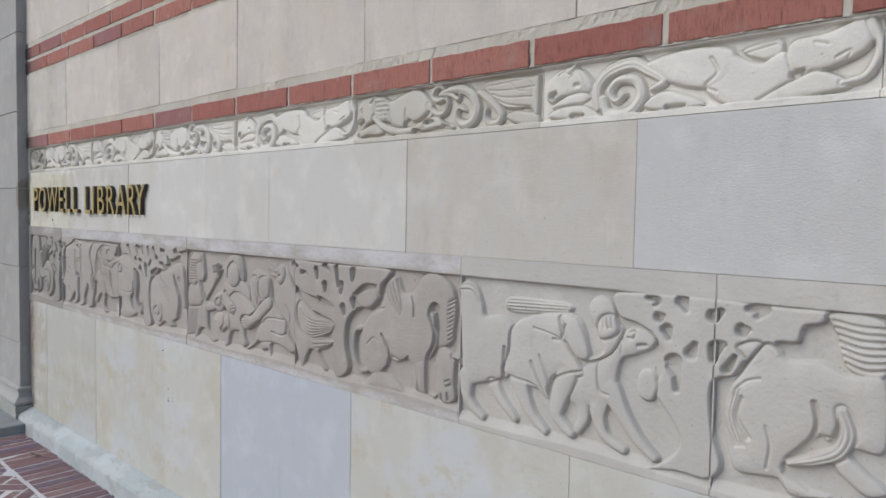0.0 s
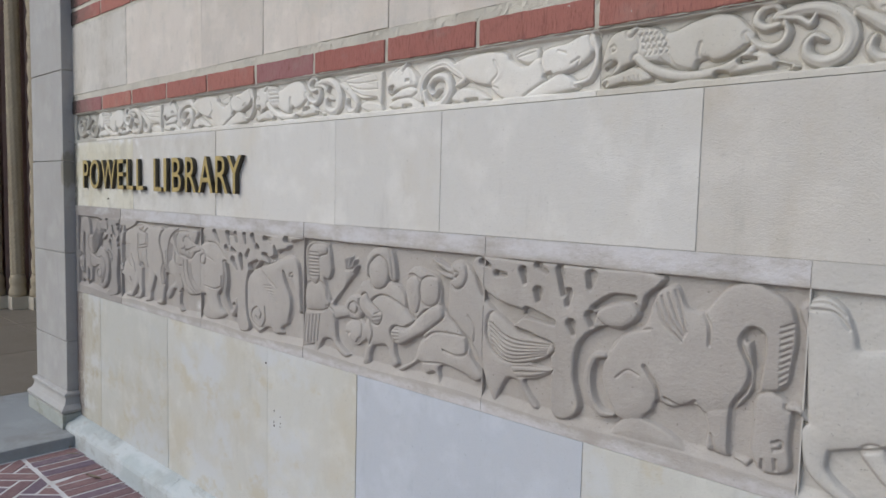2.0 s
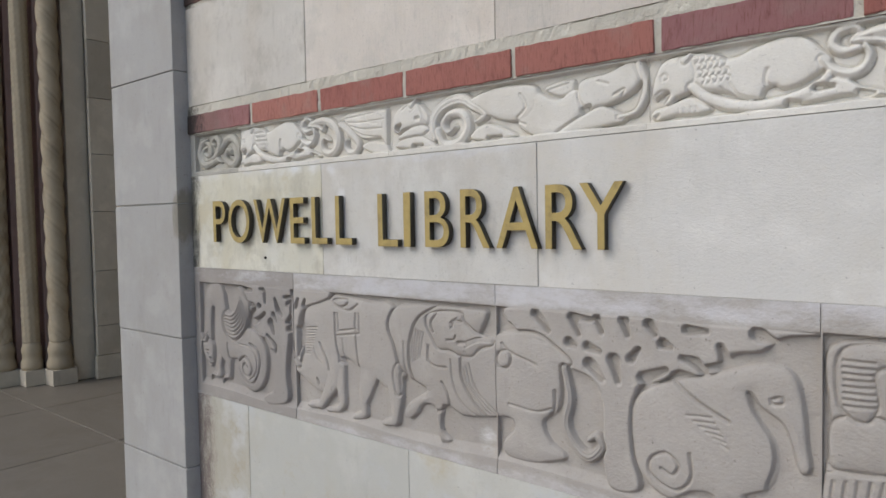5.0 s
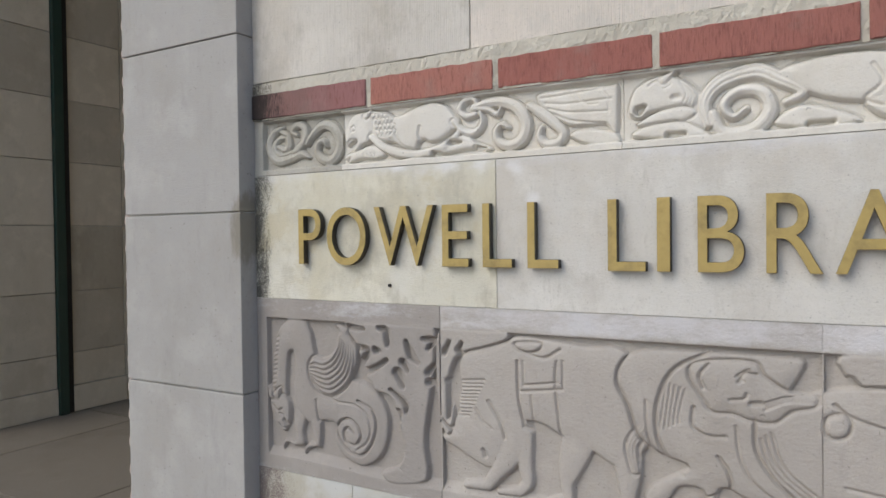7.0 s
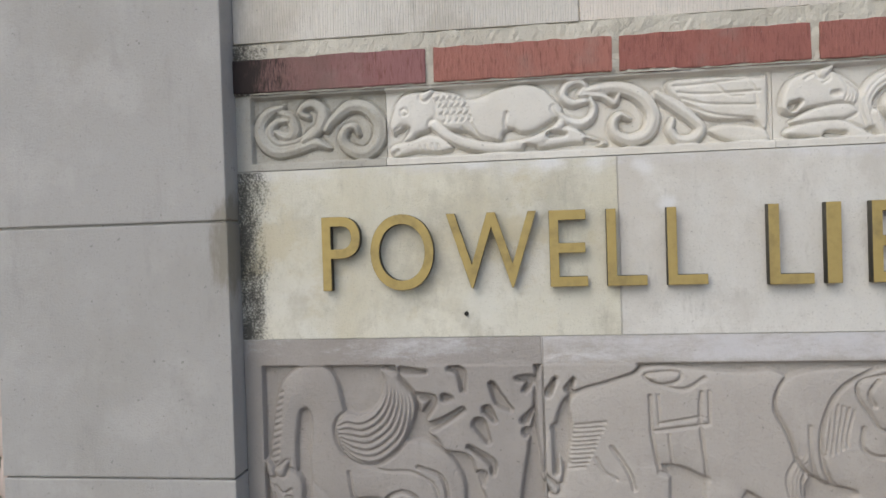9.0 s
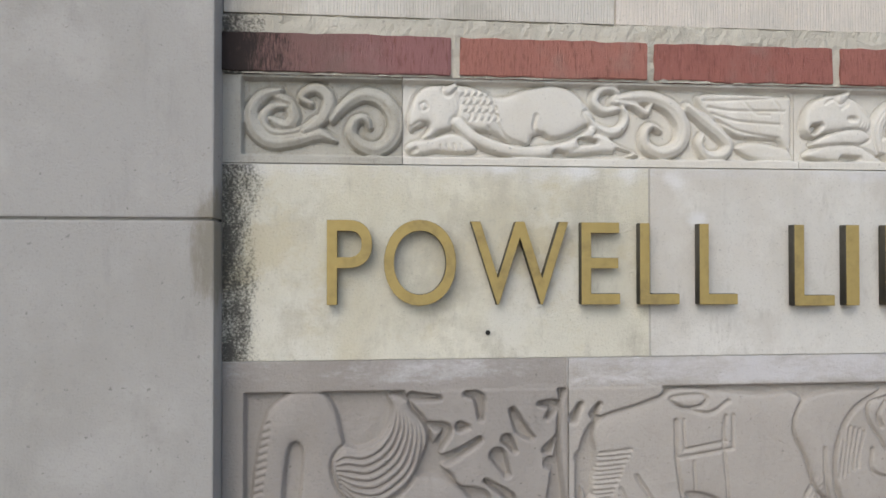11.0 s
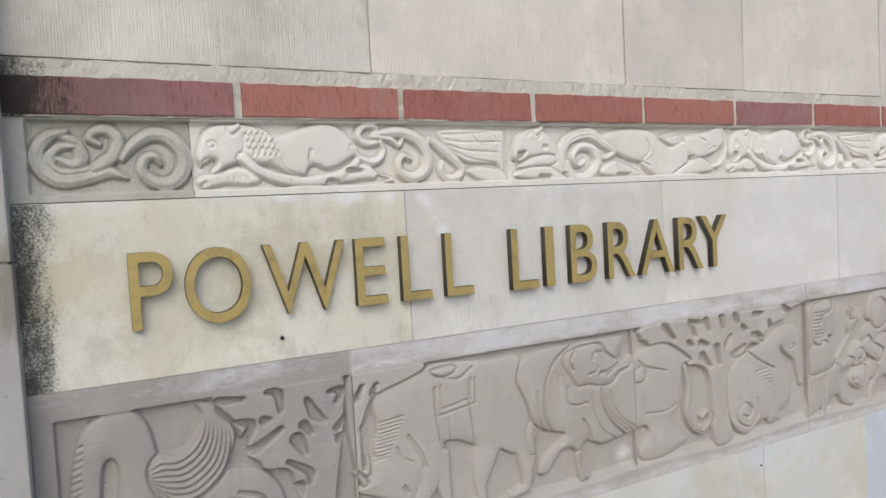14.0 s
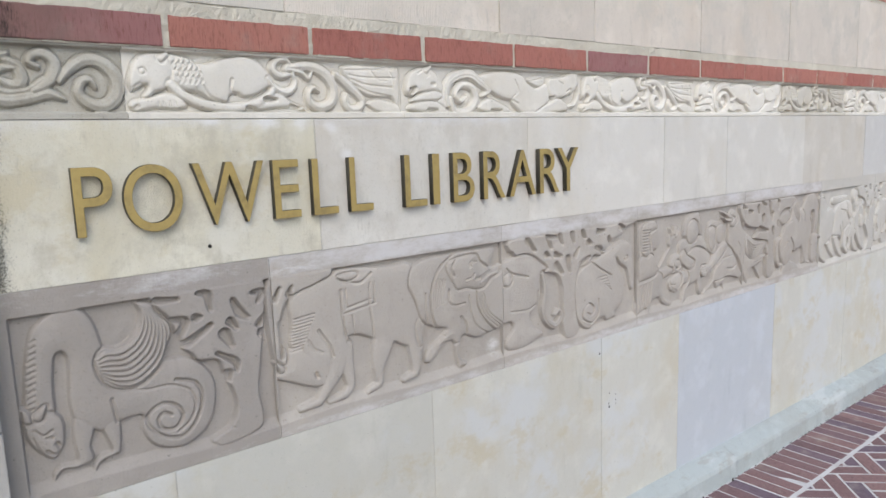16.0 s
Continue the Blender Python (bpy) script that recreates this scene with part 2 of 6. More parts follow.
GREEN = plain("dark_green_paint", (0.012, 0.035, 0.027), 0.4, 0.0, (0.03, 0.05, 0.04), 12, 0.5)
BLACK = plain("drill_hole_dark", (0.02, 0.018, 0.016), 0.9)
SOIL = plain("dark_soil", (0.07, 0.06, 0.05), 0.9, 0.0, (0.16, 0.14, 0.11), 200, 0.7)
LEAF = plain("dry_leaf", (0.30, 0.25, 0.19), 0.8, 0.0, (0.18, 0.14, 0.10), 60, 0.7)


# ---- mesh helpers ----
def mesh_of(bm, name, material, smooth=False):
    me = bpy.data.meshes.new(name)
    bmesh.ops.recalc_face_normals(bm, faces=bm.faces)
    bm.to_mesh(me)
    bm.free()
    me.materials.append(material)
    if smooth:
        me.polygons.foreach_set("use_smooth", [True] * len(me.polygons))
    return me


def part(name, bm, material, parent=None, label="", smooth=False):
    ob = new(name, mesh_of(bm, name, material, smooth))
    ob.parent = parent
    return tagged(ob, label)


def thing(name, label, category, group="", kind="", at=(0, 0, 0)):
    ob = new(name)
    ob.location = at
    ob.empty_display_size = 0.1
    return tagged(ob, label, category, group, kind)


def box(lo, hi, bevel=0.0):
    bm = bmesh.new()
    bmesh.ops.create_cube(bm, size=1)
    for v in bm.verts:
        v.co = [(a + b) / 2 + c * (b - a) for a, b, c in zip(lo, hi, v.co)]
    if bevel:
        bmesh.ops.bevel(bm, geom=bm.edges[:], offset=bevel, segments=2, affect="EDGES", profile=0.6)
    return bm


def worn(bm, amount, seed):
    """Nudges corners so that no arris is dead straight."""
    for v in bm.verts:
        v.co += Vector(noise.noise_vector(v.co * 9 + Vector((seed, seed * 1.7, 0)))) * amount
    return bm


def profile_run(profile, x0, x1):
    """A moulding: a closed (depth, height) profile drawn along x."""
    bm = bmesh.new()
    ends = [[bm.verts.new((x, d, h)) for d, h in profile] for x in (x0, x1)]
    n = len(profile)
    for i in range(n):
        bm.faces.new((ends[0][i], ends[0][(i + 1) % n], ends[1][(i + 1) % n], ends[1][i]))
    bm.faces.new(ends[0])
    bm.faces.new(ends[1][::-1])
    return bm


def prism(poly, z0, z1, inset=0.0025):
    """A low block over a convex outline, its upper edge eased."""
    bm = bmesh.new()
    c = Vector((sum(p[0] for p in poly) / len(poly), sum(p[1] for p in poly) / len(poly)))
    rings = []
    for z, k in ((z0, 0), (z1 - inset, 0), (z1, inset)):
        ring = []
        for p in poly:
            d = Vector(p) - c
            q = c + d * max(0.2, 1 - k / max(d.length * 0.6, 1e-4))
            ring.append(bm.verts.new((q.x, q.y, z)))
        rings.append(ring)
    n = len(poly)
    for a, b in zip(rings, rings[1:]):
        for i in range(n):
            bm.faces.new((a[i], a[(i + 1) % n], b[(i + 1) % n], b[i]))
    bm.faces.new(rings[-1])
    return bm


# ---- carved relief: rounded forms raised from a sunk field ----
class Relief:
    def __init__(self, width, height, step, ease=1.0, bite=0.3, under=0.4, dome=0.2, chisel=1.0):
        self.chisel = chisel
        self.ease, self.bite, self.under, self.dome = ease, bite, under, dome
        self.nx, self.nz = int(round(width / step)) + 1, int(round(height / step)) + 1
        self.x, self.z = np.meshgrid(np.linspace(0, width, self.nx), np.linspace(0, height, self.nz), indexing="ij")
        self.h = np.zeros_like(self.x)
        self.owner = np.zeros(self.x.shape, int)

    def _near(self, pts, radius, reach):
        """Distance, signed offset and local radius along a smooth curve."""
        p = np.array(pts, float)
        rad = np.full(len(p), radius, float) if np.isscalar(radius) else np.array(radius, float)
        rad = np.interp(np.linspace(0, 1, len(p)), np.linspace(0, 1, len(rad)), rad)
        if len(p) > 2:
            q = np.vstack([2 * p[0] - p[1], p, 2 * p[-1] - p[-2]])
            fine, fr = [], []
            for i in range(len(p) - 1):
                a, b, c, d = q[i:i + 4]
                for s in np.linspace(0, 1, 7)[:-1]:
                    fine.append(0.5 * (2 * b + (c - a) * s + (2 * a - 5 * b + 4 * c - d) * s * s + (3 * b - a - 3 * c + d) * s ** 3))
                    fr.append(rad[i] * (1 - s) + rad[i + 1] * s)
            p, rad = np.array(fine + [p[-1]]), np.array(fr + [rad[-1]])
        m = rad.max() + reach
        lo, hi = p.min(0) - m, p.max(0) + m
        i0, i1 = np.searchsorted(self.x[:, 0], (lo[0], hi[0]))
        j0, j1 = np.searchsorted(self.z[0], (lo[1], hi[1]))
        cut = (slice(i0, i1), slice(j0, j1))
        x, z = self.x[cut], self.z[cut]
        best = np.full(x.shape, 1e9)
        side, r = np.zeros(x.shape), np.ones(x.shape)
        for a, b, ra, rb in zip(p[:-1], p[1:], rad[:-1], rad[1:]):
            d = b - a
            n = max((d ** 2).sum(), 1e-9)
            s = np.clip(((x - a[0]) * d[0] + (z - a[1]) * d[1]) / n, 0, 1)
            ex, ez = x - a[0] - s * d[0], z - a[1] - s * d[1]
            rr = ra + (rb - ra) * s
            dist = np.hypot(ex, ez)
            key = dist / rr
            win = key < best
            best = np.where(win, key, best)
            side = np.where(win, (d[0] * ez - d[1] * ex) / math.sqrt(n) / rr, side)
            r = np.where(win, rr, r)
        return cut, best, side, r

    def begin(self):
        """Starts a figure: its outline distance, its top and the lines cut into it."""
        self.sd, self.top, self.mark = np.full_like(self.h, 9.0), np.zeros_like(self.h), np.zeros_like(self.h)

    def stroke(self, pts, radius, height, ridges=0):
        cut, u, side, r = self._near(pts, radius, 0.9)
        if u.size == 0:
            return
        away = (u - 1) * r
        if ridges < 0:
            form = height * (1 - self.dome + self.dome * np.sqrt(np.clip(1 - u * u, 0, 1)))
            gap = np.clip((self.top[cut] - form) / 0.5 + 0.5, 0, 1)
            both = (self.sd[cut] < 0) & (u < 1)
            soft = self.top[cut] * gap + form * (1 - gap) + 0.25 * gap * (1 - gap)
            self.top[cut] = np.where(both, soft, np.where(u < 1, form, np.where(self.sd[cut] < 0, self.top[cut], height * (1 - self.dome))))
            self.sd[cut] = np.minimum(self.sd[cut], away)
            return
        inside = self.sd[cut] < -0.35
        line = np.exp(-(away / 0.22) ** 2) * inside * self.bite
        round_off = np.clip(-away / 1.1, 0, 1)
        self.mark[cut] = np.where(u < 1, np.maximum(line, self.mark[cut] * (u > 0.9)), np.maximum(line, self.mark[cut]))
        form = height * (1 - self.dome + self.dome * np.sqrt(np.clip(1 - u * u, 0, 1)))
        self.top[cut] = np.where(u < 1, np.maximum(form, self.top[cut] * (1 - round_off) + form * round_off), np.where(self.sd[cut] < 0, self.top[cut], height * 0.8))
        if ridges:
            comb = (0.5 - 0.5 * np.cos(side * math.pi * (ridges + 1))) * np.clip((1 - u) * 6, 0, 1) * (u < 1)
            self.mark[cut] = np.maximum(self.mark[cut], comb ** 2 * 0.26)
        self.sd[cut] = np.minimum(self.sd[cut], away)

    def shape(self, pts, height, over=False, soft=4.2):
        """A form given by its closed, rounded outline; over: it lies on the forms before it, behind a cut line."""
        q = np.array(pts, float)
        n = len(q)
        fine = []
        for i in range(n):
            a, b, c, d = q[i - 1], q[i], q[(i + 1) % n], q[(i + 2) % n]
            for s in np.linspace(0, 1, 6)[:-1]:
                fine.append(0.5 * (2 * b + (c - a) * s + (2 * a - 5 * b + 4 * c - d) * s * s + (3 * b - a - 3 * c + d) * s ** 3))
        p = np.array(fine)
        lo, hi = p.min(0) - 1.2, p.max(0) + 1.2
        i0, i1 = np.searchsorted(self.x[:, 0], (lo[0], hi[0]))
        j0, j1 = np.searchsorted(self.z[0], (lo[1], hi[1]))
        cut = (slice(i0, i1), slice(j0, j1))
        x, z = self.x[cut], self.z[cut]
        if x.size == 0:
            return
        away, inside = np.full(x.shape, 9.0), np.zeros(x.shape, bool)
        for a, b in zip(p, np.roll(p, -1, 0)):
            d = b - a
            s = np.clip(((x - a[0]) * d[0] + (z - a[1]) * d[1]) / max((d ** 2).sum(), 1e-9), 0, 1)
            away = np.minimum(away, np.hypot(x - a[0] - s * d[0], z - a[1] - s * d[1]))
            if a[1] != b[1]:
                inside ^= ((a[1] > z) != (b[1] > z)) & (x < a[0] + (z - a[1]) * d[0] / d[1])
        away = np.where(inside, -away, away)
        u = np.clip(1 + away / soft, 0, 1)
        form = height * (1 - self.dome + self.dome * np.sqrt(1 - u * u))
        was = self.sd[cut] < 0
        if over:
            line = np.exp(-(away / 0.24) ** 2) * (self.sd[cut] < -0.3) * self.bite
            self.mark[cut] = np.where(inside, np.maximum(line, self.mark[cut] * (away > -0.2)), np.maximum(line, self.mark[cut]))
            self.top[cut] = np.where(inside, form, self.top[cut])
        else:
            self.top[cut] = np.where(inside & was, np.maximum(form, self.top[cut]), np.where(inside, form, self.top[cut]))
        self.top[cut] = np.where(~inside & ~was, height * (1 - self.dome), self.top[cut])
        self.sd[cut] = np.minimum(self.sd[cut], away)

    def fan(self, count, first, last, radius, depth):
        """Grooves that pass from one line to another, as in plumage."""
        a, b = np.array(first, float), np.array(last, float)
        for k in range(count):
            self.groove((a + (b - a) * k / (count - 1)).tolist(), radius, depth)

    def hole(self, pts, radius):
        cut, u, _, r = self._near(pts, radius, 0.3)
        self.sd[cut] = np.maximum(self.sd[cut], (1 - u) * r)

    def groove(self, pts, radius, depth):
        cut, u, _, _ = self._near(pts, radius, 0.1)
        self.mark[cut] = np.maximum(self.mark[cut], depth * np.clip(1 - u * u, 0, 1))

    def end(self, number=1):
        """Lays the figure on the field, with a narrow undercut line round it."""
        self.owner = np.where(self.sd < 0.1, number, self.owner)
        edge = np.clip(-self.sd / self.ease, 0, 1)
        body = self.top * np.sqrt(np.clip(1 - (1 - edge) ** 2, 0, 1)) - self.mark * self.chisel * np.clip(edge * 2, 0, 1)
        bed = self.h - self.under * np.exp(-(np.clip(self.sd, 0, 9) / 0.25) ** 2)
        self.h = np.where(self.sd < 0, np.maximum(body, np.minimum(self.h - 0.3, body + 0.2)), bed)

    def smooth(self, times=1):
        for _ in range(times):
            g = np.pad(self.h, 1, mode="edge")
            self.h = (g[1:-1, 1:-1] * 4 + g[:-2, 1:-1] + g[2:, 1:-1] + g[1:-1, :-2] + g[1:-1, 2:]) / 8

    @staticmethod
    def pieces(who, names):
        """Numbers each connected stretch of a carved form by itself; crumbs go to the field."""
        grid, out, titles = who.copy(), np.zeros(who.shape, int), []
        for i, j in zip(*np.nonzero(who)):
            number = grid[i, j]
            if not number:
                continue
            grid[i, j] = 0
            stack, cells = [(i, j)], []
            while stack:
                a, b = stack.pop()
                cells.append((a, b))
                for c, d in ((a + 1, b), (a - 1, b), (a, b + 1), (a, b - 1)):
                    if 0 <= c < grid.shape[0] and 0 <= d < grid.shape[1] and grid[c, d] == number:
                        grid[c, d] = 0
                        stack.append((c, d))
            if len(cells) >= 300:
                titles.append(names[number - 1])
                out[tuple(np.array(cells).T)] = len(titles)
        return out.reshape(-1), titles

    def build(self, name, x_from, x_to, origin, face, material, names):
        """The stretch from x_from to x_to (cm), sunk so that height `face` lies in the wall's face: the field, and each carved form as a part."""
        i0, i1 = np.searchsorted(self.x[:, 0], (x_from - 1e-6, x_to + 1e-6))
        x, z, h, own = self.x[i0:i1], self.z[i0:i1], self.h[i0:i1], self.owner[i0:i1]
        n, k = x.shape
        co = np.stack([origin[0] + x / 100, origin[1] + (face - h) / 100, origin[2] + z / 100], -1).reshape(-1, 3)
        idx = np.arange(n * k).reshape(n, k)
        quads = np.stack([idx[:-1, :-1], idx[1:, :-1], idx[1:, 1:], idx[:-1, 1:]], -1).reshape(-1, 4)
        who = np.maximum.reduce([own[:-1, :-1], own[1:, :-1], own[1:, 1:], own[:-1, 1:]]).reshape(-1)
        who, names = self.pieces(who.reshape(n - 1, k - 1), names)
        normal = np.cross(co[quads[:, 1]] - co[quads[:, 0]], co[quads[:, 3]] - co[quads[:, 0]])
        shade = np.zeros((n * k, 3))
        for c in range(4):
            np.add.at(shade, quads[:, c], normal)
        shade /= np.maximum(np.linalg.norm(shade, axis=1, keepdims=True), 1e-12)
        rim = np.concatenate([idx[:, 0], idx[-1, 1:], idx[-2::-1, -1], idx[0, -2:0:-1]])
        made = []
        for number in [0] + [g for g in np.unique(who) if g]:
            mine = quads[who == number]
            used, local = np.unique(mine, return_inverse=True)
            verts, faces, normals = co[used], local.reshape(-1, 4), shade[used]
            title = name if not number else names[number - 1]
            me = bpy.data.meshes.new(title)
            if not number:
                back = co[rim].copy()
                back[:, 1] = origin[1] + 0.05
                m = len(used)
                front = np.arange(len(rim)) + m
                behind = front + len(rim)
                verts = np.vstack([verts, co[rim], back])
                faces = np.vstack([faces, np.stack([front, behind, np.roll(behind, -1), np.roll(front, -1)], -1)])
                normals = np.vstack([normals, np.zeros((2 * len(rim), 3))])
            me.from_pydata(verts.tolist(), [], faces.tolist())
            me.polygons.foreach_set("use_smooth", [True] * len(mine) + [False] * (len(faces) - len(mine)))
            me.normals_split_custom_set_from_vertices(normals.tolist())
            me.materials.append(material)
            made.append((title, me))
        return made


def relief_thing(made, label, group):
    """Links a panel's field and, under it, its carved forms."""
    ob = tagged(new(made[0][0], made[0][1]), label, "relief panel", group)
    for title, me in made[1:]:
        new(title, me).parent = ob
    return ob


def fig_tree(r):
    r.shape([(29, 36.9), (41.2, 36.7), (51.8, 36.3), (50.8, 23.4), (50, 18.5), (49.2, 12.3), (49.9, 6.3), (48.4, 3.5), (40.7, 2), (37.8, 4.1), (42.3, 6.3), (43.8, 9.7), (43.1, 13.6), (41.7, 16.9), (40.5, 20.7), (36.4, 21.6), (35.4, 23.2), (33.4, 25.3), (31.7, 31), (29.3, 34.1)], 2.1, soft=0.8)
    r.hole([(29.4, 35.3), (33.5, 35)], (0.56, 0.2))
    r.hole([(32, 31), (34.7, 30.2), (32.8, 26.9), (33.9, 25.7), (36.7, 26.8), (39.6, 28.6)], (0.39, 0.84, 0.35))
    r.hole([(36.8, 30.6), (37.7, 30.6)], (0.69, 0.25))
    r.hole([(37.7, 35.5), (39.5, 34.9), (39.9, 31.8)], (0.33, 0.72, 0.3))
    r.hole([(44.7, 32.9), (46, 30.1), (47.6, 28.7)], (0.39, 0.84, 0.35))
    r.hole([(43.8, 28.5), (45, 26.8)], (0.75, 0.27))
    r.hole([(42.4, 26.1), (43.8, 23.3)], (1.1, 0.41))
    r.hole([(49, 33.8), (51.2, 33.6), (50.1, 31.8)], (0.3, 0.66, 0.28))
    r.hole([(50, 26.8), (51.4, 28.6)], (0.62, 0.23))
    r.hole([(50.5, 24.9), (51.5, 25)], (0.88, 0.32))
    r.hole([(40.6, 22.3), (44.2, 19.8), (44.5, 17.9)], (0.28, 0.6, 0.25))
    r.hole([(42.5, 17.5), (42.6, 16)], (0.88, 0.32))
    r.groove([(40.7, 18.8), (43, 17.7)], 0.22, 0.3)
    r.groove([(40.6, 17.1), (43, 16)], 0.22, 0.3)
    r.groove([(40.7, 15.3), (43, 14.3)], 0.22, 0.3)
    r.groove([(40.7, 13.6), (42.9, 12.5)], 0.22, 0.3)
    r.groove([(40.8, 11.9), (42.9, 10.8)], 0.22, 0.3)
    r.groove([(40.8, 10.1), (43, 9)], 0.22, 0.3)
    r.groove([(40.7, 8.4), (43, 7.2)], 0.22, 0.3)
    r.groove([(40.8, 6.6), (43, 5.5)], 0.22, 0.3)


def grazing_beast(r):
    r.shape([(5.5, 15.7), (5.9, 22.4), (6.7, 28.4), (7.6, 32.3), (8.7, 34.2), (11, 36), (13.4, 36.5), (16.3, 36), (18.2, 33.4), (19.2, 29.2), (19.8, 25.4), (21.7, 19.4), (25.6, 22.9), (30.6, 23.4), (34.6, 22.8), (38.3, 19.7), (39.9, 15.7), (39.2, 10.4), (37.1, 6.8), (33.1, 4.6), (29.3, 5), (26.4, 6.8), (24.8, 10.1), (25.2, 12.7), (23.8, 13.3), (20.8, 13), (17.7, 12), (16.3, 12.8), (14.7, 14), (13.2, 15.6), (12.7, 19.3), (13.2, 25.9), (12.8, 28.2), (12, 28.6), (11.2, 27.4), (10.6, 22.2), (10.4, 17.5), (8.4, 15.4)], 2.1)
    r.shape([(13.3, 16.1), (12.7, 11.4), (12.9, 7.6), (10.3, 7.6), (9, 6.3), (9, 4.7), (10.4, 6.6), (13, 6.2), (15.8, 7), (15.6, 9.9), (16.4, 13.5)], 2.1)
    r.shape([(17.7, 14.3), (17.7, 12), (18.9, 7.9), (17.2, 7.6), (15.6, 5.9), (16, 4.3), (16.8, 5.9), (19.4, 6.8), (20.6, 7.2), (20.9, 13.4)], 2.1)
    r.shape([(5.4, 18.3), (7.1, 18.6), (9.5, 18.3), (11.3, 16.6), (11.6, 14.1), (11.1, 11.2), (9.6, 9.3), (8.1, 9.8), (6.4, 12), (5.3, 14.8)], 2.3, True)
    r.shape([(25.7, 35.7), (28.5, 35), (29.5, 33.2), (31.9, 29.6), (30.5, 24.8), (28.4, 21.4), (24.6, 19.1), (21.3, 19.4), (18.7, 21.3), (17.5, 24.6), (17.9, 26.9), (19.4, 28.1), (21.6, 27.7), (23.9, 28.7), (25.7, 30.8), (26.3, 33.5)], 2.5, True, soft=1.5)
    r.fan(8, [(26.4, 35.4), (26.6, 32.9), (25.9, 30.3), (24.1, 28.2), (21.7, 27.2), (19.4, 27.5), (18.1, 26.5)], [(28.2, 34.8), (30.6, 31), (30.9, 27.5), (29.5, 23.2), (25.3, 19.8), (21.6, 19.9), (19, 21.8)], 0.3, 0.42)
    r.groove([(31.8, 18.9), (35.4, 17.5), (36.7, 14.1), (35.3, 9.7), (32.2, 6.9), (28.4, 8), (25.8, 11.1), (26.4, 13.5), (29, 14.7), (31.5, 13.5), (32.5, 11.2), (31, 9.1), (28.5, 9.5), (27.8, 11.5), (28.9, 12.7), (30.3, 11.9)], 0.4, 0.6)
    r.groove([(22.4, 19.2), (26.4, 18.2), (30.5, 18.1), (34.1, 16.2), (35.2, 13), (34, 9.9), (31.4, 8.1)], 0.3, 0.35)
    r.groove([(19.8, 17.9), (20.2, 14.7), (20.5, 13.1)], 0.35, 0.4)
    r.groove([(7.1, 31.2), (8.4, 31.8)], 0.24, 0.3)
    r.groove([(7, 30.1), (8.3, 30.6)], 0.24, 0.3)
    r.groove([(6.9, 29), (8.2, 29.5)], 0.24, 0.3)
    r.groove([(6.8, 27.9), (8, 28.4)], 0.24, 0.3)
    r.groove([(6.7, 26.8), (7.9, 27.3)], 0.24, 0.3)
    r.groove([(6.5, 25.7), (7.8, 26.2)], 0.24, 0.3)
    r.groove([(6.4, 24.6), (7.7, 25.1)], 0.24, 0.3)
    r.groove([(6.3, 23.5), (7.6, 24)], 0.24, 0.3)
    r.groove([(6.2, 22.3), (7.4, 22.8)], 0.24, 0.3)
    r.groove([(6, 21.2), (7.3, 21.7)], 0.24, 0.3)
    r.groove([(5.9, 20.1), (7.2, 20.6)], 0.24, 0.3)
    r.groove([(5.8, 19), (7.1, 19.5)], 0.24, 0.3)
    r.groove([(6.6, 15.5), (7.9, 14.2), (9.4, 14.8)], 0.28, 0.4)
    r.groove([(8.6, 13.6), (9.3, 13.4)], 0.4, 0.5)
    r.groove([(10, 12.1), (10.5, 11.3)], 0.5, 0.6)
    r.groove([(10.9, 10.6), (9.5, 10.1), (8.3, 11.1)], 0.28, 0.5)
    r.groove([(6.3, 14.1), (7.1, 11.5), (8.3, 9.8)], 0.22, 0.3)
    r.stroke([(6, 17.8), (5.3, 19.6)], (1.1, 0.5), 2.4)
    r.stroke([(7.6, 17.9), (8.7, 19.4)], (1.1, 0.5), 2.4)
    r.groove([(11.7, 20.9), (10.9, 18.4)], 0.3, 0.3)


def mulberry_leaves(r):
    r.shape([(53, 37), (68, 36.5), (66, 33), (60, 31.5), (56.5, 30), (55, 24), (56.5, 17), (53, 16.5)], 2.1, soft=0.8)
    r.hole([(54, 31.4), (55.2, 33.7)], (0.56, 0.2))
    r.hole([(57.3, 32.1), (58.1, 33.6)], (0.56, 0.2))
    r.hole([(57.9, 31.2), (59.5, 30.9)], (0.62, 0.23))
    r.hole([(55, 25.6), (56.9, 25.7)], (0.62, 0.23))
    r.hole([(55.4, 24.9), (54.9, 18.1)], (0.75, 0.27))


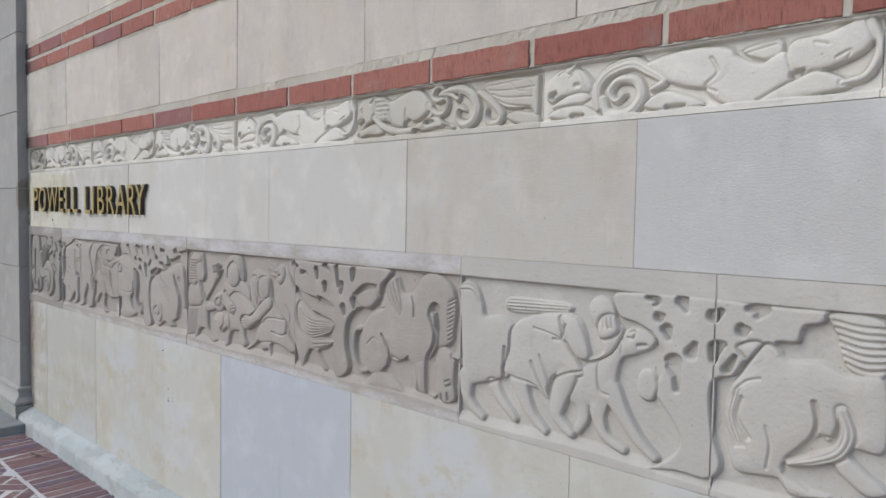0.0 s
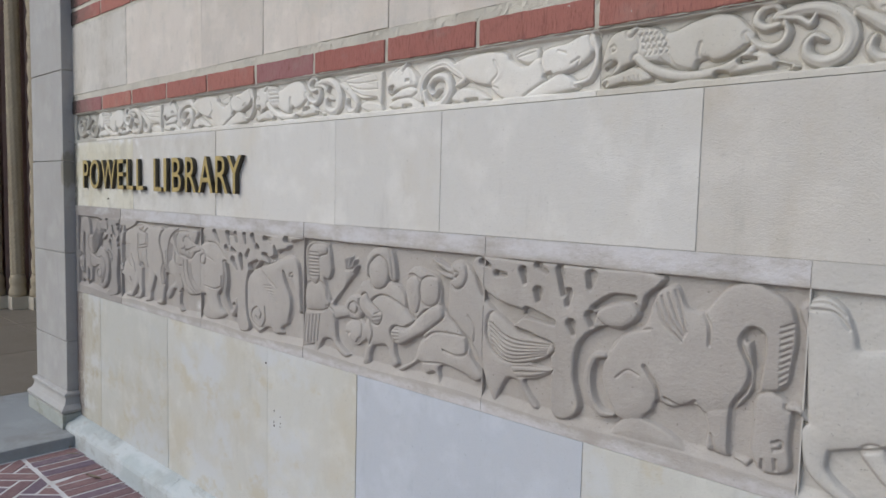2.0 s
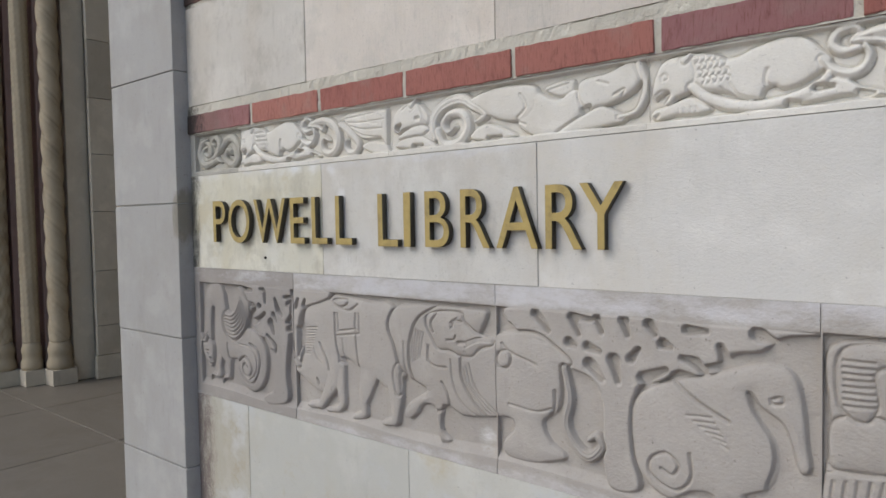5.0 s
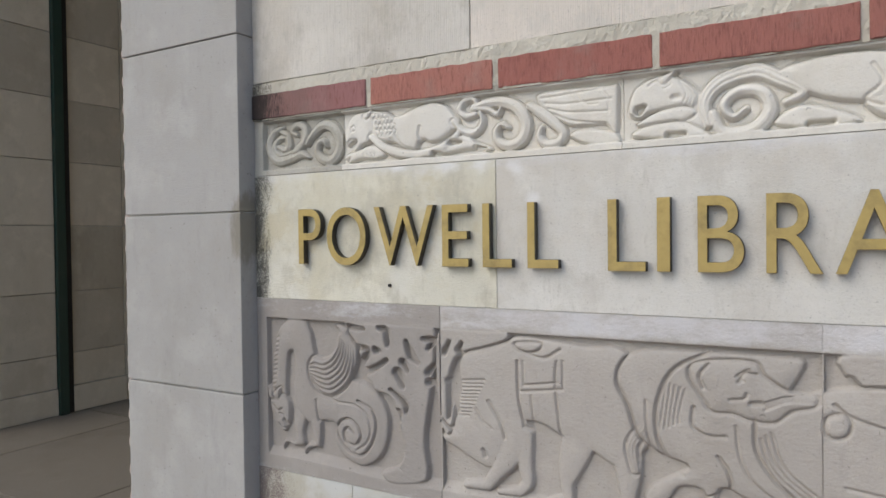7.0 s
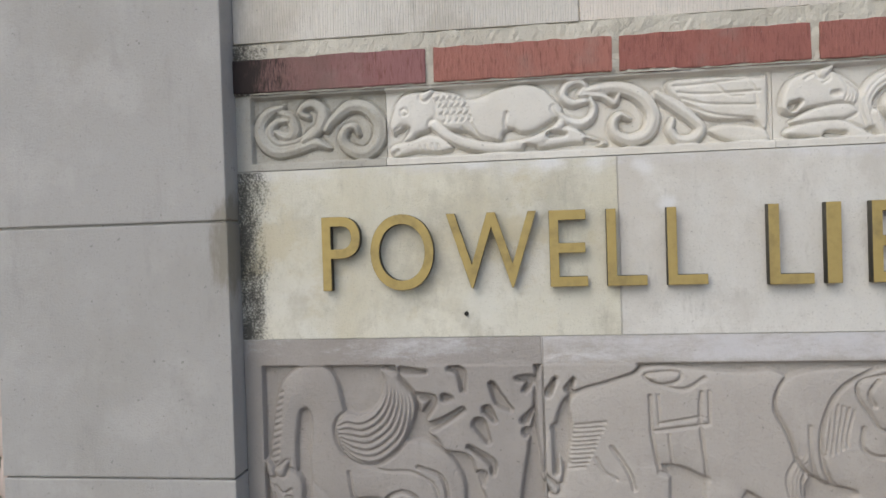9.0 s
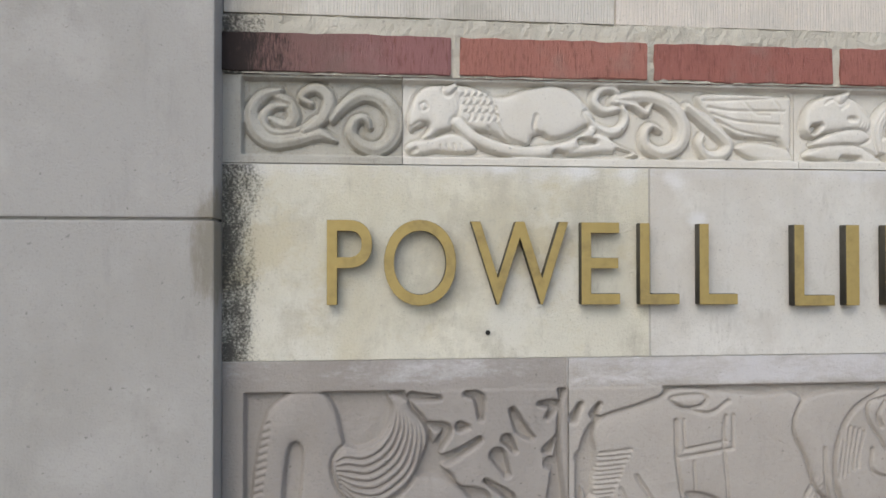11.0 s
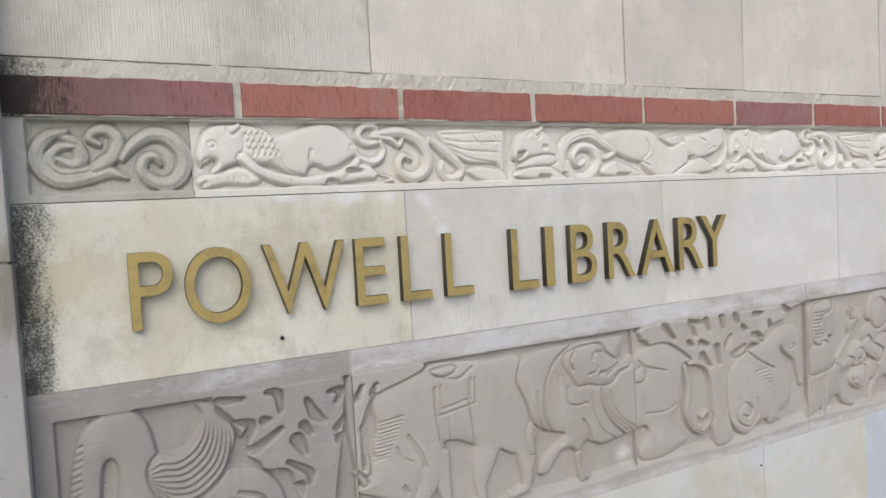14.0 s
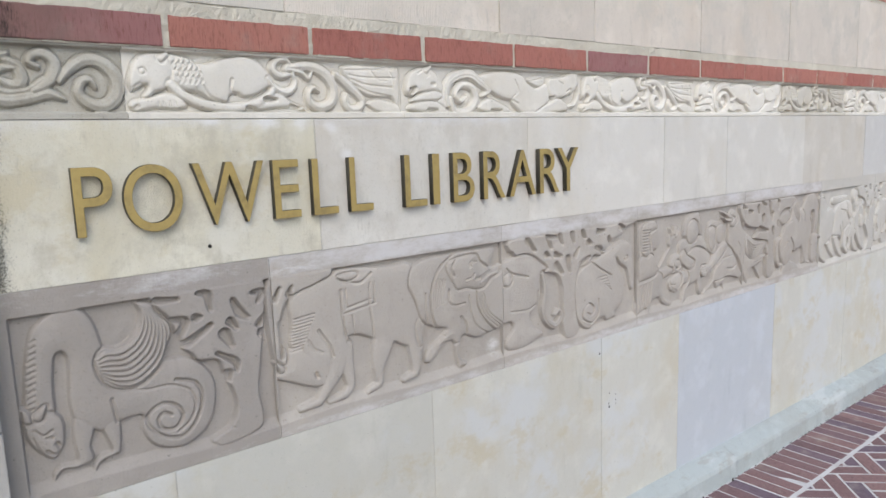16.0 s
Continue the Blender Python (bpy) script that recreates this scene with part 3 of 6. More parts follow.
def burden_beast(r):
    r.shape([(58.6, 31.6), (63.5, 33.1), (67.7, 34.5), (71.4, 35.9), (84.1, 34.7), (89.3, 35), (92.9, 32.4), (95.3, 27.2), (95.7, 20.1), (93.2, 15.5), (89.1, 13.4), (84.3, 15.7), (78.7, 17.5), (75, 19.2), (71.6, 19.3), (69, 17.9), (67.3, 13), (64, 9), (56.1, 12.1), (53.5, 13.3), (53.2, 14.6), (55.7, 16.4), (58.5, 17.4), (57, 20.2), (57.6, 25.2), (57.2, 29)], 2.1)
    r.stroke([(71, 17), (71.5, 11), (72, 7.5), (70.5, 5.6)], (2.4, 1.7, 1.3, 1.1), 1.8, -1)
    r.stroke([(70, 5.4), (66, 4.8)], (1.1, 0.7), 1.8, -1)
    r.stroke([(69, 18), (68.3, 12.5), (65.6, 8.5), (63.8, 6)], (3.4, 2.5, 1.6, 1.3), 2.1, -1)
    r.stroke([(63.5, 5.6), (58.6, 5)], (1.2, 0.8), 2.1, -1)
    r.stroke([(83, 19), (80.8, 12.5), (80, 9), (80.3, 6.2)], (3.6, 2.5, 1.4, 1.3), 1.8, -1)
    r.stroke([(79.8, 5.6), (76.6, 4.6)], (1.1, 0.8), 1.8, -1)
    r.stroke([(89.5, 22), (91.3, 14), (91.4, 9), (91.2, 6.4)], (4.2, 2.7, 1.7, 1.4), 2.1, -1)
    r.stroke([(90.8, 5.8), (87.4, 5)], (1.2, 0.8), 2.1, -1)
    r.shape([(57, 19.6), (60.2, 19.6), (64, 17.6), (66.1, 14.8), (64.7, 9.8), (59.5, 11.5), (54.2, 13.4), (55.7, 16)], 2.2)
    r.groove([(58.3, 26.1), (63.1, 26.6)], 0.24, 0.36)
    r.groove([(58.1, 25.4), (62.8, 25.8)], 0.24, 0.36)
    r.groove([(57.8, 24.6), (62.5, 25.1)], 0.24, 0.36)
    r.groove([(57.5, 23.8), (62, 24.3)], 0.24, 0.36)
    r.groove([(57.3, 23.1), (61.7, 23.6)], 0.24, 0.36)
    r.groove([(57.1, 22.4), (61.4, 22.9)], 0.24, 0.36)
    r.groove([(56.8, 21.7), (61.1, 22.2)], 0.24, 0.36)
    r.groove([(56.5, 21), (60.8, 21.4)], 0.24, 0.36)
    r.groove([(56.3, 20.1), (60.3, 20.6)], 0.24, 0.36)
    r.groove([(56.2, 19.4), (60, 19.9)], 0.24, 0.36)
    r.groove([(55.9, 18.7), (59.7, 19.2)], 0.24, 0.36)
    r.groove([(64, 22.5), (66.6, 18.4), (67.5, 15.6)], 0.4, 0.5)
    r.groove([(61.4, 20.7), (62.7, 18.5), (64.7, 17.2)], 0.28, 0.35)
    r.groove([(62.8, 12.6), (63.3, 11.5)], 0.5, 0.6)
    r.stroke([(54.6, 15.4), (52.9, 17.5)], (0.9, 0.4), 2.4)
    r.groove([(70.3, 30.9), (70.5, 24.3), (71.6, 18.3)], 0.34, 0.5)
    r.groove([(71.5, 31), (71.7, 26.6)], 0.22, 0.32)
    r.groove([(71.7, 26.4), (78.3, 27.5)], 0.28, 0.4)
    r.groove([(70.5, 25.1), (79.1, 26.3)], 0.3, 0.42)
    r.groove([(78.3, 31.5), (78, 27.3), (78.9, 17.6)], 0.28, 0.42)
    r.groove([(79.5, 31.6), (79.5, 26.3)], 0.25, 0.35)
    r.groove([(71.6, 18.4), (75.3, 17.3), (78.9, 17.2)], 0.45, 0.6)
    r.groove([(73.1, 24.6), (73.7, 17.7)], 0.22, 0.3)
    r.groove([(70.6, 33.1), (75.5, 31.9), (78.9, 33.7)], 0.4, 0.45)
    r.shape([(69.5, 34.3), (73.8, 34.8), (75.3, 34.3), (74.4, 33.1), (71.5, 32.7)], 2.2, True, soft=0.8)
    r.stroke([(92.9, 30.4), (94.7, 26.6), (94.6, 21.7), (92.3, 17.8), (92.8, 13.4)], (0.7, 1.3, 1.3, 1.2, 0.9), 2.3, 3)
    r.groove([(56.2, 6), (57.2, 5)], 0.3, 0.3)


def turning_beast(r):
    r.shape([(90.9, 33), (94.6, 34.8), (101.7, 35.3), (114.9, 35.3), (119.5, 34.5), (117, 28.7), (123.1, 30.7), (131.6, 31.5), (137.5, 28.4), (140, 26.1), (137.5, 24), (137.5, 19.7), (136.5, 16), (133.3, 13.3), (134.7, 9.6), (137.9, 7.6), (137.6, 6.2), (130.7, 4.2), (124, 4.5), (123, 7.1), (125.9, 10.4), (124.6, 12.6), (119, 11.7), (112.7, 10.9), (110.1, 11.6), (107.9, 12.5), (106.5, 11.6), (106, 6.8), (108.7, 4.6), (105.5, 3.7), (104.4, 8), (103.8, 11.6), (100.3, 11.5), (98.6, 9.3), (96.2, 7.5), (94.2, 8.1), (95.5, 11.1), (101.5, 15.1), (97.3, 16.7), (93.4, 19.3), (91.5, 24.5), (89.5, 29)], 2)
    r.shape([(101.8, 31), (103.2, 33.5), (111.7, 34.2), (113.7, 32), (117.2, 29.8), (121, 29.4), (120.7, 27.6), (117.6, 26.6), (115.1, 24.5), (111.5, 24.4), (108.9, 25.2), (105.6, 25.2), (103.8, 27.5)], 2.4, True)
    r.groove([(104.3, 29.1), (103.6, 31.2), (105, 33.2)], 0.35, 0.5)
    r.groove([(109.7, 30.6), (110.6, 32.1), (112.3, 32.1)], 0.3, 0.5)
    r.groove([(110.4, 30.9), (109.5, 31.6), (111.2, 32.8)], 0.25, 0.4)
    r.groove([(111, 28.9), (110.5, 28), (108.4, 27.6)], 0.3, 0.4)
    r.groove([(111.7, 27.3), (113.1, 27.5)], 0.55, 0.6)
    r.groove([(113.6, 26.5), (117.1, 28.1), (121.5, 28.3)], 0.2, 0.35)
    r.groove([(113.6, 26.9), (117.1, 28.4), (121.5, 28.7)], 0.2, 0.35)
    r.groove([(113.6, 27.3), (117.1, 28.7), (121.5, 29.1)], 0.2, 0.35)
    r.groove([(113.6, 27.7), (117.1, 29), (121.5, 29.5)], 0.2, 0.35)
    r.groove([(102.6, 25.7), (102.5, 22.5), (104.7, 21.2), (107.7, 21.3)], 0.35, 0.45)
    r.groove([(112.1, 24.5), (112.4, 19.6), (114.9, 15.4), (118.8, 11.7)], 0.4, 0.6)
    r.groove([(109.3, 23.3), (109.9, 18.2), (112.3, 14), (117.3, 10.8)], 0.25, 0.35)
    r.groove([(98.1, 29.6), (97.5, 24.1), (96.9, 21)], 0.2, 0.3)
    r.groove([(98.9, 29.4), (98.2, 24.2), (97.8, 21.4)], 0.2, 0.3)
    r.groove([(99.7, 29.1), (98.9, 24.3), (98.6, 21.8)], 0.2, 0.3)
    r.groove([(100.5, 28.9), (99.6, 24.4), (99.4, 22.3)], 0.2, 0.3)
    r.groove([(101.3, 28.6), (100.3, 24.4), (100.3, 22.7)], 0.2, 0.3)
    r.groove([(94.7, 26), (95.1, 19.4), (97.4, 14.8), (100.8, 13.7)], 0.35, 0.45)
    r.groove([(106.5, 17.8), (108.1, 15.4), (108, 12.2), (102.5, 9.9)], 0.38, 0.5)
    r.groove([(123.4, 28.4), (125.6, 26.7), (131.8, 24.9)], 0.35, 0.45)
    r.shape([(122.4, 26.4), (124.5, 27.1), (125.7, 25.8), (125.1, 23.8), (123.3, 23.1), (122, 24.1)], 2.4, True, soft=1.2)
    r.groove([(105, 35.1), (99.2, 31.6), (96.6, 25.6), (96.6, 19.9), (98.3, 16)], 0.45, 0.6)
    r.fan(3, [(112.9, 21.7), (114.7, 16.9), (119.5, 12.7)], [(114.5, 22.9), (116.6, 17.3), (122.1, 12.8)], 0.22, 0.35)
    r.groove([(136.1, 20.1), (135.8, 16.1), (133.4, 13.1)], 0.4, 0.5)
    r.groove([(125, 15.7), (131.6, 15.2), (135.2, 16.3)], 0.3, 0.35)


def beast_tail(r):
    r.stroke([(138.2, 24.9), (139.3, 19.3), (138.3, 13.9), (140.3, 9.9), (143.4, 8.2), (146, 10.5), (145.1, 12.6), (143.4, 11.5)], (0.8, 1.0, 1.1, 1.2, 1.2, 1.0, 0.8, 0.6), 2.2, 2)


def thicket(r):
    r.shape([(124, 36.1), (144, 36.8), (160.4, 36.4), (178.4, 36.3), (184.9, 35.9), (178.4, 34.8), (175, 32.2), (170.7, 31.3), (169.4, 29), (166.1, 26.4), (161.4, 27.3), (158.5, 25.2), (153.5, 22.6), (152.8, 11.3), (154, 4.3), (148.1, 3.2), (146.4, 8.8), (146.5, 16.2), (145.2, 22.5), (141.7, 24.5), (136, 25.5), (130.1, 28)], 2.1, soft=0.8)
    r.hole([(125.4, 32.3), (128.1, 29.4)], (0.62, 0.23))
    r.hole([(131.8, 35.4), (134.9, 32.1)], (0.88, 0.32))
    r.hole([(140.2, 35.3), (141.7, 32)], (0.88, 0.32))
    r.hole([(140.2, 35.4), (144.8, 35.1)], (0.62, 0.23))
    r.hole([(145.5, 35.3), (146.6, 32.8)], (0.75, 0.27))
    r.hole([(151, 35.5), (151.8, 32.7)], (0.88, 0.32))
    r.hole([(155.9, 35.2), (157.1, 33.3)], (0.88, 0.32))
    r.hole([(162.9, 34.8), (166.1, 34.8)], (0.75, 0.27))
    r.hole([(174.5, 35.1), (177.2, 34)], (1.1, 0.41))
    r.hole([(134.8, 27.6), (137.1, 25.1)], (0.88, 0.32))
    r.hole([(143.9, 26.5), (146.5, 23.9)], (1.1, 0.41))
    r.hole([(148.9, 27.9), (149.9, 23.9)], (1.1, 0.41))
    r.hole([(152.4, 28.5), (153.9, 30.5)], (0.75, 0.27))
    r.hole([(154.9, 25.2), (158.9, 27.2)], (1.1, 0.41))
    r.hole([(162, 29.7), (164.3, 29.1), (166.1, 27.1)], (0.39, 0.84, 0.35))
    r.hole([(168.5, 32.4), (169.2, 29.4), (166.1, 28.4)], (0.44, 0.96, 0.4))
    r.hole([(139.5, 30.3), (140.8, 29.7)], (0.88, 0.32))
    r.hole([(143.5, 29.9), (146.1, 29.1)], (0.75, 0.27))
    r.hole([(158.5, 31.9), (159.9, 31.3)], (0.88, 0.32))
    r.hole([(131.3, 29.6), (133.7, 29.4)], (0.62, 0.23))
    r.groove([(144.3, 22.2), (146.5, 19.2), (146, 14.7)], 0.4, 0.5)


def wading_bird(r):
    r.shape([(153, 21.1), (160, 25.6), (166.1, 27.1), (171, 28.9), (175.9, 30.3), (179.8, 29.1), (181.3, 24.8), (181.9, 18.5), (182.4, 14.1), (180.6, 13.5), (179, 18.7), (177.8, 21), (174.8, 23), (173.3, 24.9), (174.4, 21.3), (176.9, 17.7), (177.4, 13.9), (176.1, 9.7), (172.2, 7.4), (173.1, 5.8), (168.1, 5.1), (166.6, 6.4), (163.5, 6.1), (159.5, 3.9), (155.5, 5.7), (152.8, 10.6)], 2.1)
    r.groove([(173, 25.1), (174.1, 22), (176.7, 18), (177.2, 14.1), (175.9, 9.9)], 0.45, 0.7)
    r.groove([(160.4, 25.4), (164.6, 22.5), (169.8, 19.8)], 0.4, 0.55)
    r.groove([(163.3, 13), (163.5, 8.6), (160.5, 5.8), (156.1, 7.8), (156.1, 10.7), (158.9, 12.3), (161.2, 10.5), (160.1, 8.5), (158.1, 9.3)], 0.35, 0.5)
    r.groove([(162.8, 19.8), (167.1, 20.1)], 0.22, 0.3)
    r.groove([(163.9, 19), (167.6, 19.1)], 0.22, 0.3)
    r.groove([(165, 18.2), (168.2, 18.1)], 0.22, 0.3)
    r.groove([(166.2, 17.4), (168.7, 17.1)], 0.22, 0.3)
    r.groove([(167.3, 16.6), (169.3, 16.1)], 0.22, 0.3)
    r.groove([(168.4, 15.8), (169.8, 15.1)], 0.22, 0.3)
    r.groove([(176.5, 24.7), (178, 25.2), (178.3, 24.2), (176.8, 23.9), (176.5, 24.7)], 0.3, 0.5)
    r.groove([(178, 20.5), (179.6, 15.6), (180.3, 13.7)], 0.3, 0.4)


def seated_figure(r):
    r.shape([(208.9, 24.2), (210.4, 26.1), (213.5, 26.7), (220, 27.1), (224.5, 26.3), (227.3, 22.1), (224.7, 16.4), (215.6, 14.6), (211.9, 16.2), (209.5, 20.3)], 1.7)
    r.shape([(211, 28.4), (212.1, 32.9), (215.1, 35.6), (220.9, 35.7), (223, 32.9), (223.6, 27.8), (221.4, 27.3), (219.3, 30.4), (214, 29.8), (212.9, 27.3)], 2.1, True)
    r.shape([(212.8, 29.7), (214, 32), (216.9, 33.6), (219.9, 32.1), (220.9, 28.5), (219.5, 25.6), (216.6, 24.5), (213.9, 25.4)], 2.4, True)
    r.groove([(220.7, 35.3), (221.9, 31.8), (222.5, 27.8)], 0.3, 0.35)


def woolly_sheep(r):
    r.shape([(213.1, 19.7), (216.6, 22.7), (221.2, 22.9), (225.7, 21.3), (230, 18.4), (231.1, 15.6), (230.2, 12.8), (226, 11.2), (223.6, 11.1), (223.9, 8.2), (225, 5.9), (222.8, 4.5), (221.4, 6.1), (220.4, 9.6), (217.5, 9.5), (215.1, 8.8), (214, 6.5), (213.6, 4.2), (210.9, 3.3), (211.5, 7.1), (212.6, 10.1), (210.8, 9.2), (207.6, 7.9), (203.6, 9.4), (202.8, 12.2), (204.8, 14.3), (209.4, 15.7), (211.9, 15.1)], 2)
    r.shape([(203, 19.3), (206, 21.8), (209.5, 21.4), (210.8, 18.8), (209.6, 15.8), (206.1, 14.9), (203.5, 16.1)], 2.3, True)
    r.groove([(205.2, 17.3), (205.4, 19.1), (207.4, 20), (208.8, 18.8), (207.8, 16.8), (206.2, 17.2)], 0.35, 0.5)
    r.shape([(203.5, 12.9), (206.1, 14.9), (209.7, 14.6), (210.5, 12), (208.9, 8.8), (206.3, 8.8), (204, 10.7)], 2.2, True)
    r.groove([(203.5, 10.9), (205.6, 11)], 0.4, 0.4)
    r.groove([(208.2, 8.9), (209.2, 10.2)], 0.35, 0.4)
    r.groove([(213.8, 15.4), (215, 12.3), (213.5, 9.2)], 0.4, 0.5)


def seated_arm(r):
    r.shape([(209.3, 21.4), (211.7, 22.9), (213.6, 20.9), (216.7, 19.2), (218.5, 17.9), (217.7, 15.6), (215.6, 14.9), (211.9, 16.7), (209.6, 18.6)], 2.5)
    r.groove([(215, 15.6), (217.9, 16)], 0.25, 0.4)
    r.groove([(215.4, 16.7), (217.9, 17.3)], 0.25, 0.4)
    r.groove([(215.9, 17.8), (217.9, 18.6)], 0.25, 0.4)


def kneeling_figure(r):
    r.shape([(184.9, 34.3), (194, 35.5), (195.8, 33.7), (196.5, 30.2), (196.9, 27.6), (195.3, 24.9), (193.4, 25), (194.9, 21.4), (196.4, 18.8), (199.2, 21.4), (202.4, 24.3), (202, 26.7), (202.8, 29.7), (205.8, 30.6), (207.6, 28.9), (205.9, 26.6), (203.4, 24.2), (200.6, 21.2), (197.9, 17.9), (202.1, 17.9), (204.8, 17), (204.4, 15.4), (200, 14.3), (198.9, 13.2), (199.7, 8), (203.6, 5.5), (205.4, 4.8), (203, 3.6), (198.8, 5.4), (197, 7.7), (193.7, 7.4), (192.2, 5.5), (190.3, 2.3), (187.6, 2.1), (189.2, 5.2), (183.3, 3.9), (183.6, 9.8), (184.3, 15), (185.4, 20.3), (184.7, 25.2)], 2)
    r.shape([(185.4, 22.8), (191.2, 24.2), (194.2, 22.1), (196.3, 18.2), (193.6, 15.8), (186.7, 15), (184.8, 16.4)], 2.4, True)
    r.shape([(186.5, 33.9), (193.7, 35), (194.8, 32.4), (191.1, 30.9), (191.5, 26), (190, 23.1), (187.4, 23.7), (185.9, 26.6)], 2.4, True)
    r.groove([(186.8, 32.3), (190.8, 32.3)], 0.3, 0.4)
    r.groove([(186.8, 31.3), (190.8, 31.3)], 0.3, 0.4)
    r.groove([(186.8, 30.3), (190.8, 30.3)], 0.3, 0.4)
    r.groove([(186.9, 29.3), (190.8, 29.4)], 0.3, 0.4)
    r.groove([(186.9, 28.3), (190.8, 28.4)], 0.3, 0.4)
    r.groove([(186.9, 27.3), (190.9, 27.4)], 0.3, 0.4)
    r.groove([(186.9, 26.3), (190.9, 26.4)], 0.3, 0.4)
    r.groove([(186.9, 25.3), (190.9, 25.5)], 0.3, 0.4)
    r.groove([(185.5, 13.3), (184.6, 5.1)], 0.28, 0.35)
    r.groove([(187.2, 13.6), (186.2, 5.4)], 0.28, 0.35)
    r.groove([(188.9, 13.9), (187.8, 5.8)], 0.28, 0.35)
    r.groove([(190.6, 14.2), (189.3, 6.1)], 0.28, 0.35)
    r.groove([(192.2, 14.5), (190.8, 6.4)], 0.28, 0.35)
    r.groove([(184.3, 14.4), (188.3, 15.4), (193.6, 15.8), (196, 17.6)], 0.3, 0.2)
    r.groove([(194.2, 22.7), (196, 19.1), (200.6, 23.6)], 0.35, 0.45)
    r.groove([(198.7, 13.8), (197.9, 16.1), (195, 17.4)], 0.35, 0.4)
    r.stroke([(203.6, 29.2), (202.8, 31.4)], (0.7, 0.45), 2.1)
    r.stroke([(204.9, 29.4), (205.2, 32)], (0.7, 0.45), 2.1)
    r.stroke([(206, 29.4), (207, 31.5)], (0.7, 0.45), 2.1)
    r.stroke([(206.5, 28.4), (207.9, 30)], (0.7, 0.45), 2.1)


def stooping_figure(r):
    r.shape([(227.1, 28.2), (228.1, 30.6), (230.7, 31.7), (234.7, 31), (238.1, 29.7), (239.5, 27), (239.7, 23.6), (241.6, 21.3), (244.8, 19.1), (247.2, 16.5), (249.7, 12), (253.2, 8.3), (250.8, 6.5), (247.4, 7.6), (241.1, 8.4), (239.3, 7.2), (240.3, 3.6), (238.9, 2.6), (237.9, 6.1), (234.5, 5.2), (232.9, 7.8), (230.9, 7.1), (226.2, 4.2), (225.1, 5), (230.3, 7.7), (231.8, 11.6), (233.7, 14.6), (230.7, 13.6), (227.6, 11.7), (224.9, 10.9), (222.6, 12.3), (222, 14.3), (223.7, 15.7), (227.5, 15.9), (231, 18.6), (228.4, 20.2), (227.2, 24.1)], 2)
    r.shape([(227.3, 27.2), (228.3, 28.9), (230.7, 29.5), (232.4, 27.9), (232.7, 24), (231.5, 20.2), (229.4, 20.6), (227.8, 23.2)], 2.3, True)
    r.shape([(232.3, 25.9), (233, 28.8), (235.7, 29.8), (238.5, 29.2), (239.2, 26.4), (238.3, 23.4), (235.4, 22.2), (233.4, 23.1)], 2.4, True)
    r.shape([(239.2, 23.1), (240.7, 20.4), (237, 17.3), (233.2, 14.8), (230.2, 13.3), (227.6, 11.7), (225.1, 11), (222.9, 12), (222.1, 14), (224.2, 15.7), (228, 15.8), (231.5, 18.7), (235, 21.5)], 2.6, True, soft=1.8)
    r.groove([(222.3, 14.7), (225.3, 14.8)], 0.25, 0.4)
    r.groove([(222.4, 13.7), (225.4, 14)], 0.25, 0.4)
    r.groove([(222.4, 12.7), (225.4, 13.2)], 0.25, 0.4)
    r.groove([(222.4, 11.8), (225.4, 12.3)], 0.25, 0.4)
    r.groove([(226.6, 28.7), (229.7, 29.8), (232.6, 28.7)], 0.35, 0.45)
    r.groove([(234.2, 14), (238, 16.2), (243.5, 16.7), (247, 16.5)], 0.35, 0.4)
    r.groove([(241, 12.2), (245, 11.6), (248, 12.5), (248.1, 14.8)], 0.4, 0.5)
    r.groove([(232.9, 7.8), (241.1, 8.7), (248.2, 7.4)], 0.3, 0.4)


def tall_bird(r):
    r.shape([(241.9, 32.4), (244, 34.4), (247.1, 34.1), (249.9, 31.8), (251.8, 28.1), (254.7, 25.2), (258.9, 22.4), (264.5, 20.2), (271.5, 19.3), (272.3, 17), (267, 14.1), (270, 13.6), (272.5, 13.4), (268.2, 10.6), (265.1, 9.7), (265.8, 7.8), (268.9, 4.5), (267.1, 4.1), (264.2, 7.5), (262.9, 9.1), (260.3, 9), (258.3, 5.7), (257.1, 3), (255.7, 4.3), (252.2, 11.3), (248.4, 16.3), (243.7, 19), (241.7, 22.1), (241.9, 26.3)], 2)
    r.shape([(242.3, 32.1), (244.2, 34.1), (247.1, 33.6), (247.9, 31), (246.6, 28.4), (244.3, 27.6), (242.6, 29.1)], 2.3, True, soft=1.4)
    r.stroke([(242.9, 31.6), (239.9, 32.9), (236.6, 34.3)], (1.0, 0.8, 0.4), 2.2)
    r.stroke([(242.9, 30.5), (239.9, 31), (237.6, 32.2)], (0.8, 0.7, 0.4), 2.1)
    r.groove([(243.8, 31.9), (245.4, 31.5), (244.4, 30.4)], 0.35, 0.5)
    r.shape([(256, 23.8), (263.9, 20.1), (271.2, 19.2), (272.3, 17), (267, 14.1), (260.4, 12.9), (255.6, 15.5), (254.1, 19.9)], 2.4, True)
    r.fan(6, [(255.4, 21.3), (261.5, 18.4), (271.5, 18.6)], [(256.3, 16), (260.9, 13.7), (270.6, 16.2)], 0.28, 0.4)
    r.fan(3, [(261.7, 12.3), (267.1, 13.1), (271.7, 13.2)], [(263.4, 10.1), (267.1, 10.8), (270.8, 12.3)], 0.25, 0.35)
    r.groove([(248.6, 21.7), (250.7, 19.3), (250.5, 16)], 0.3, 0.3)


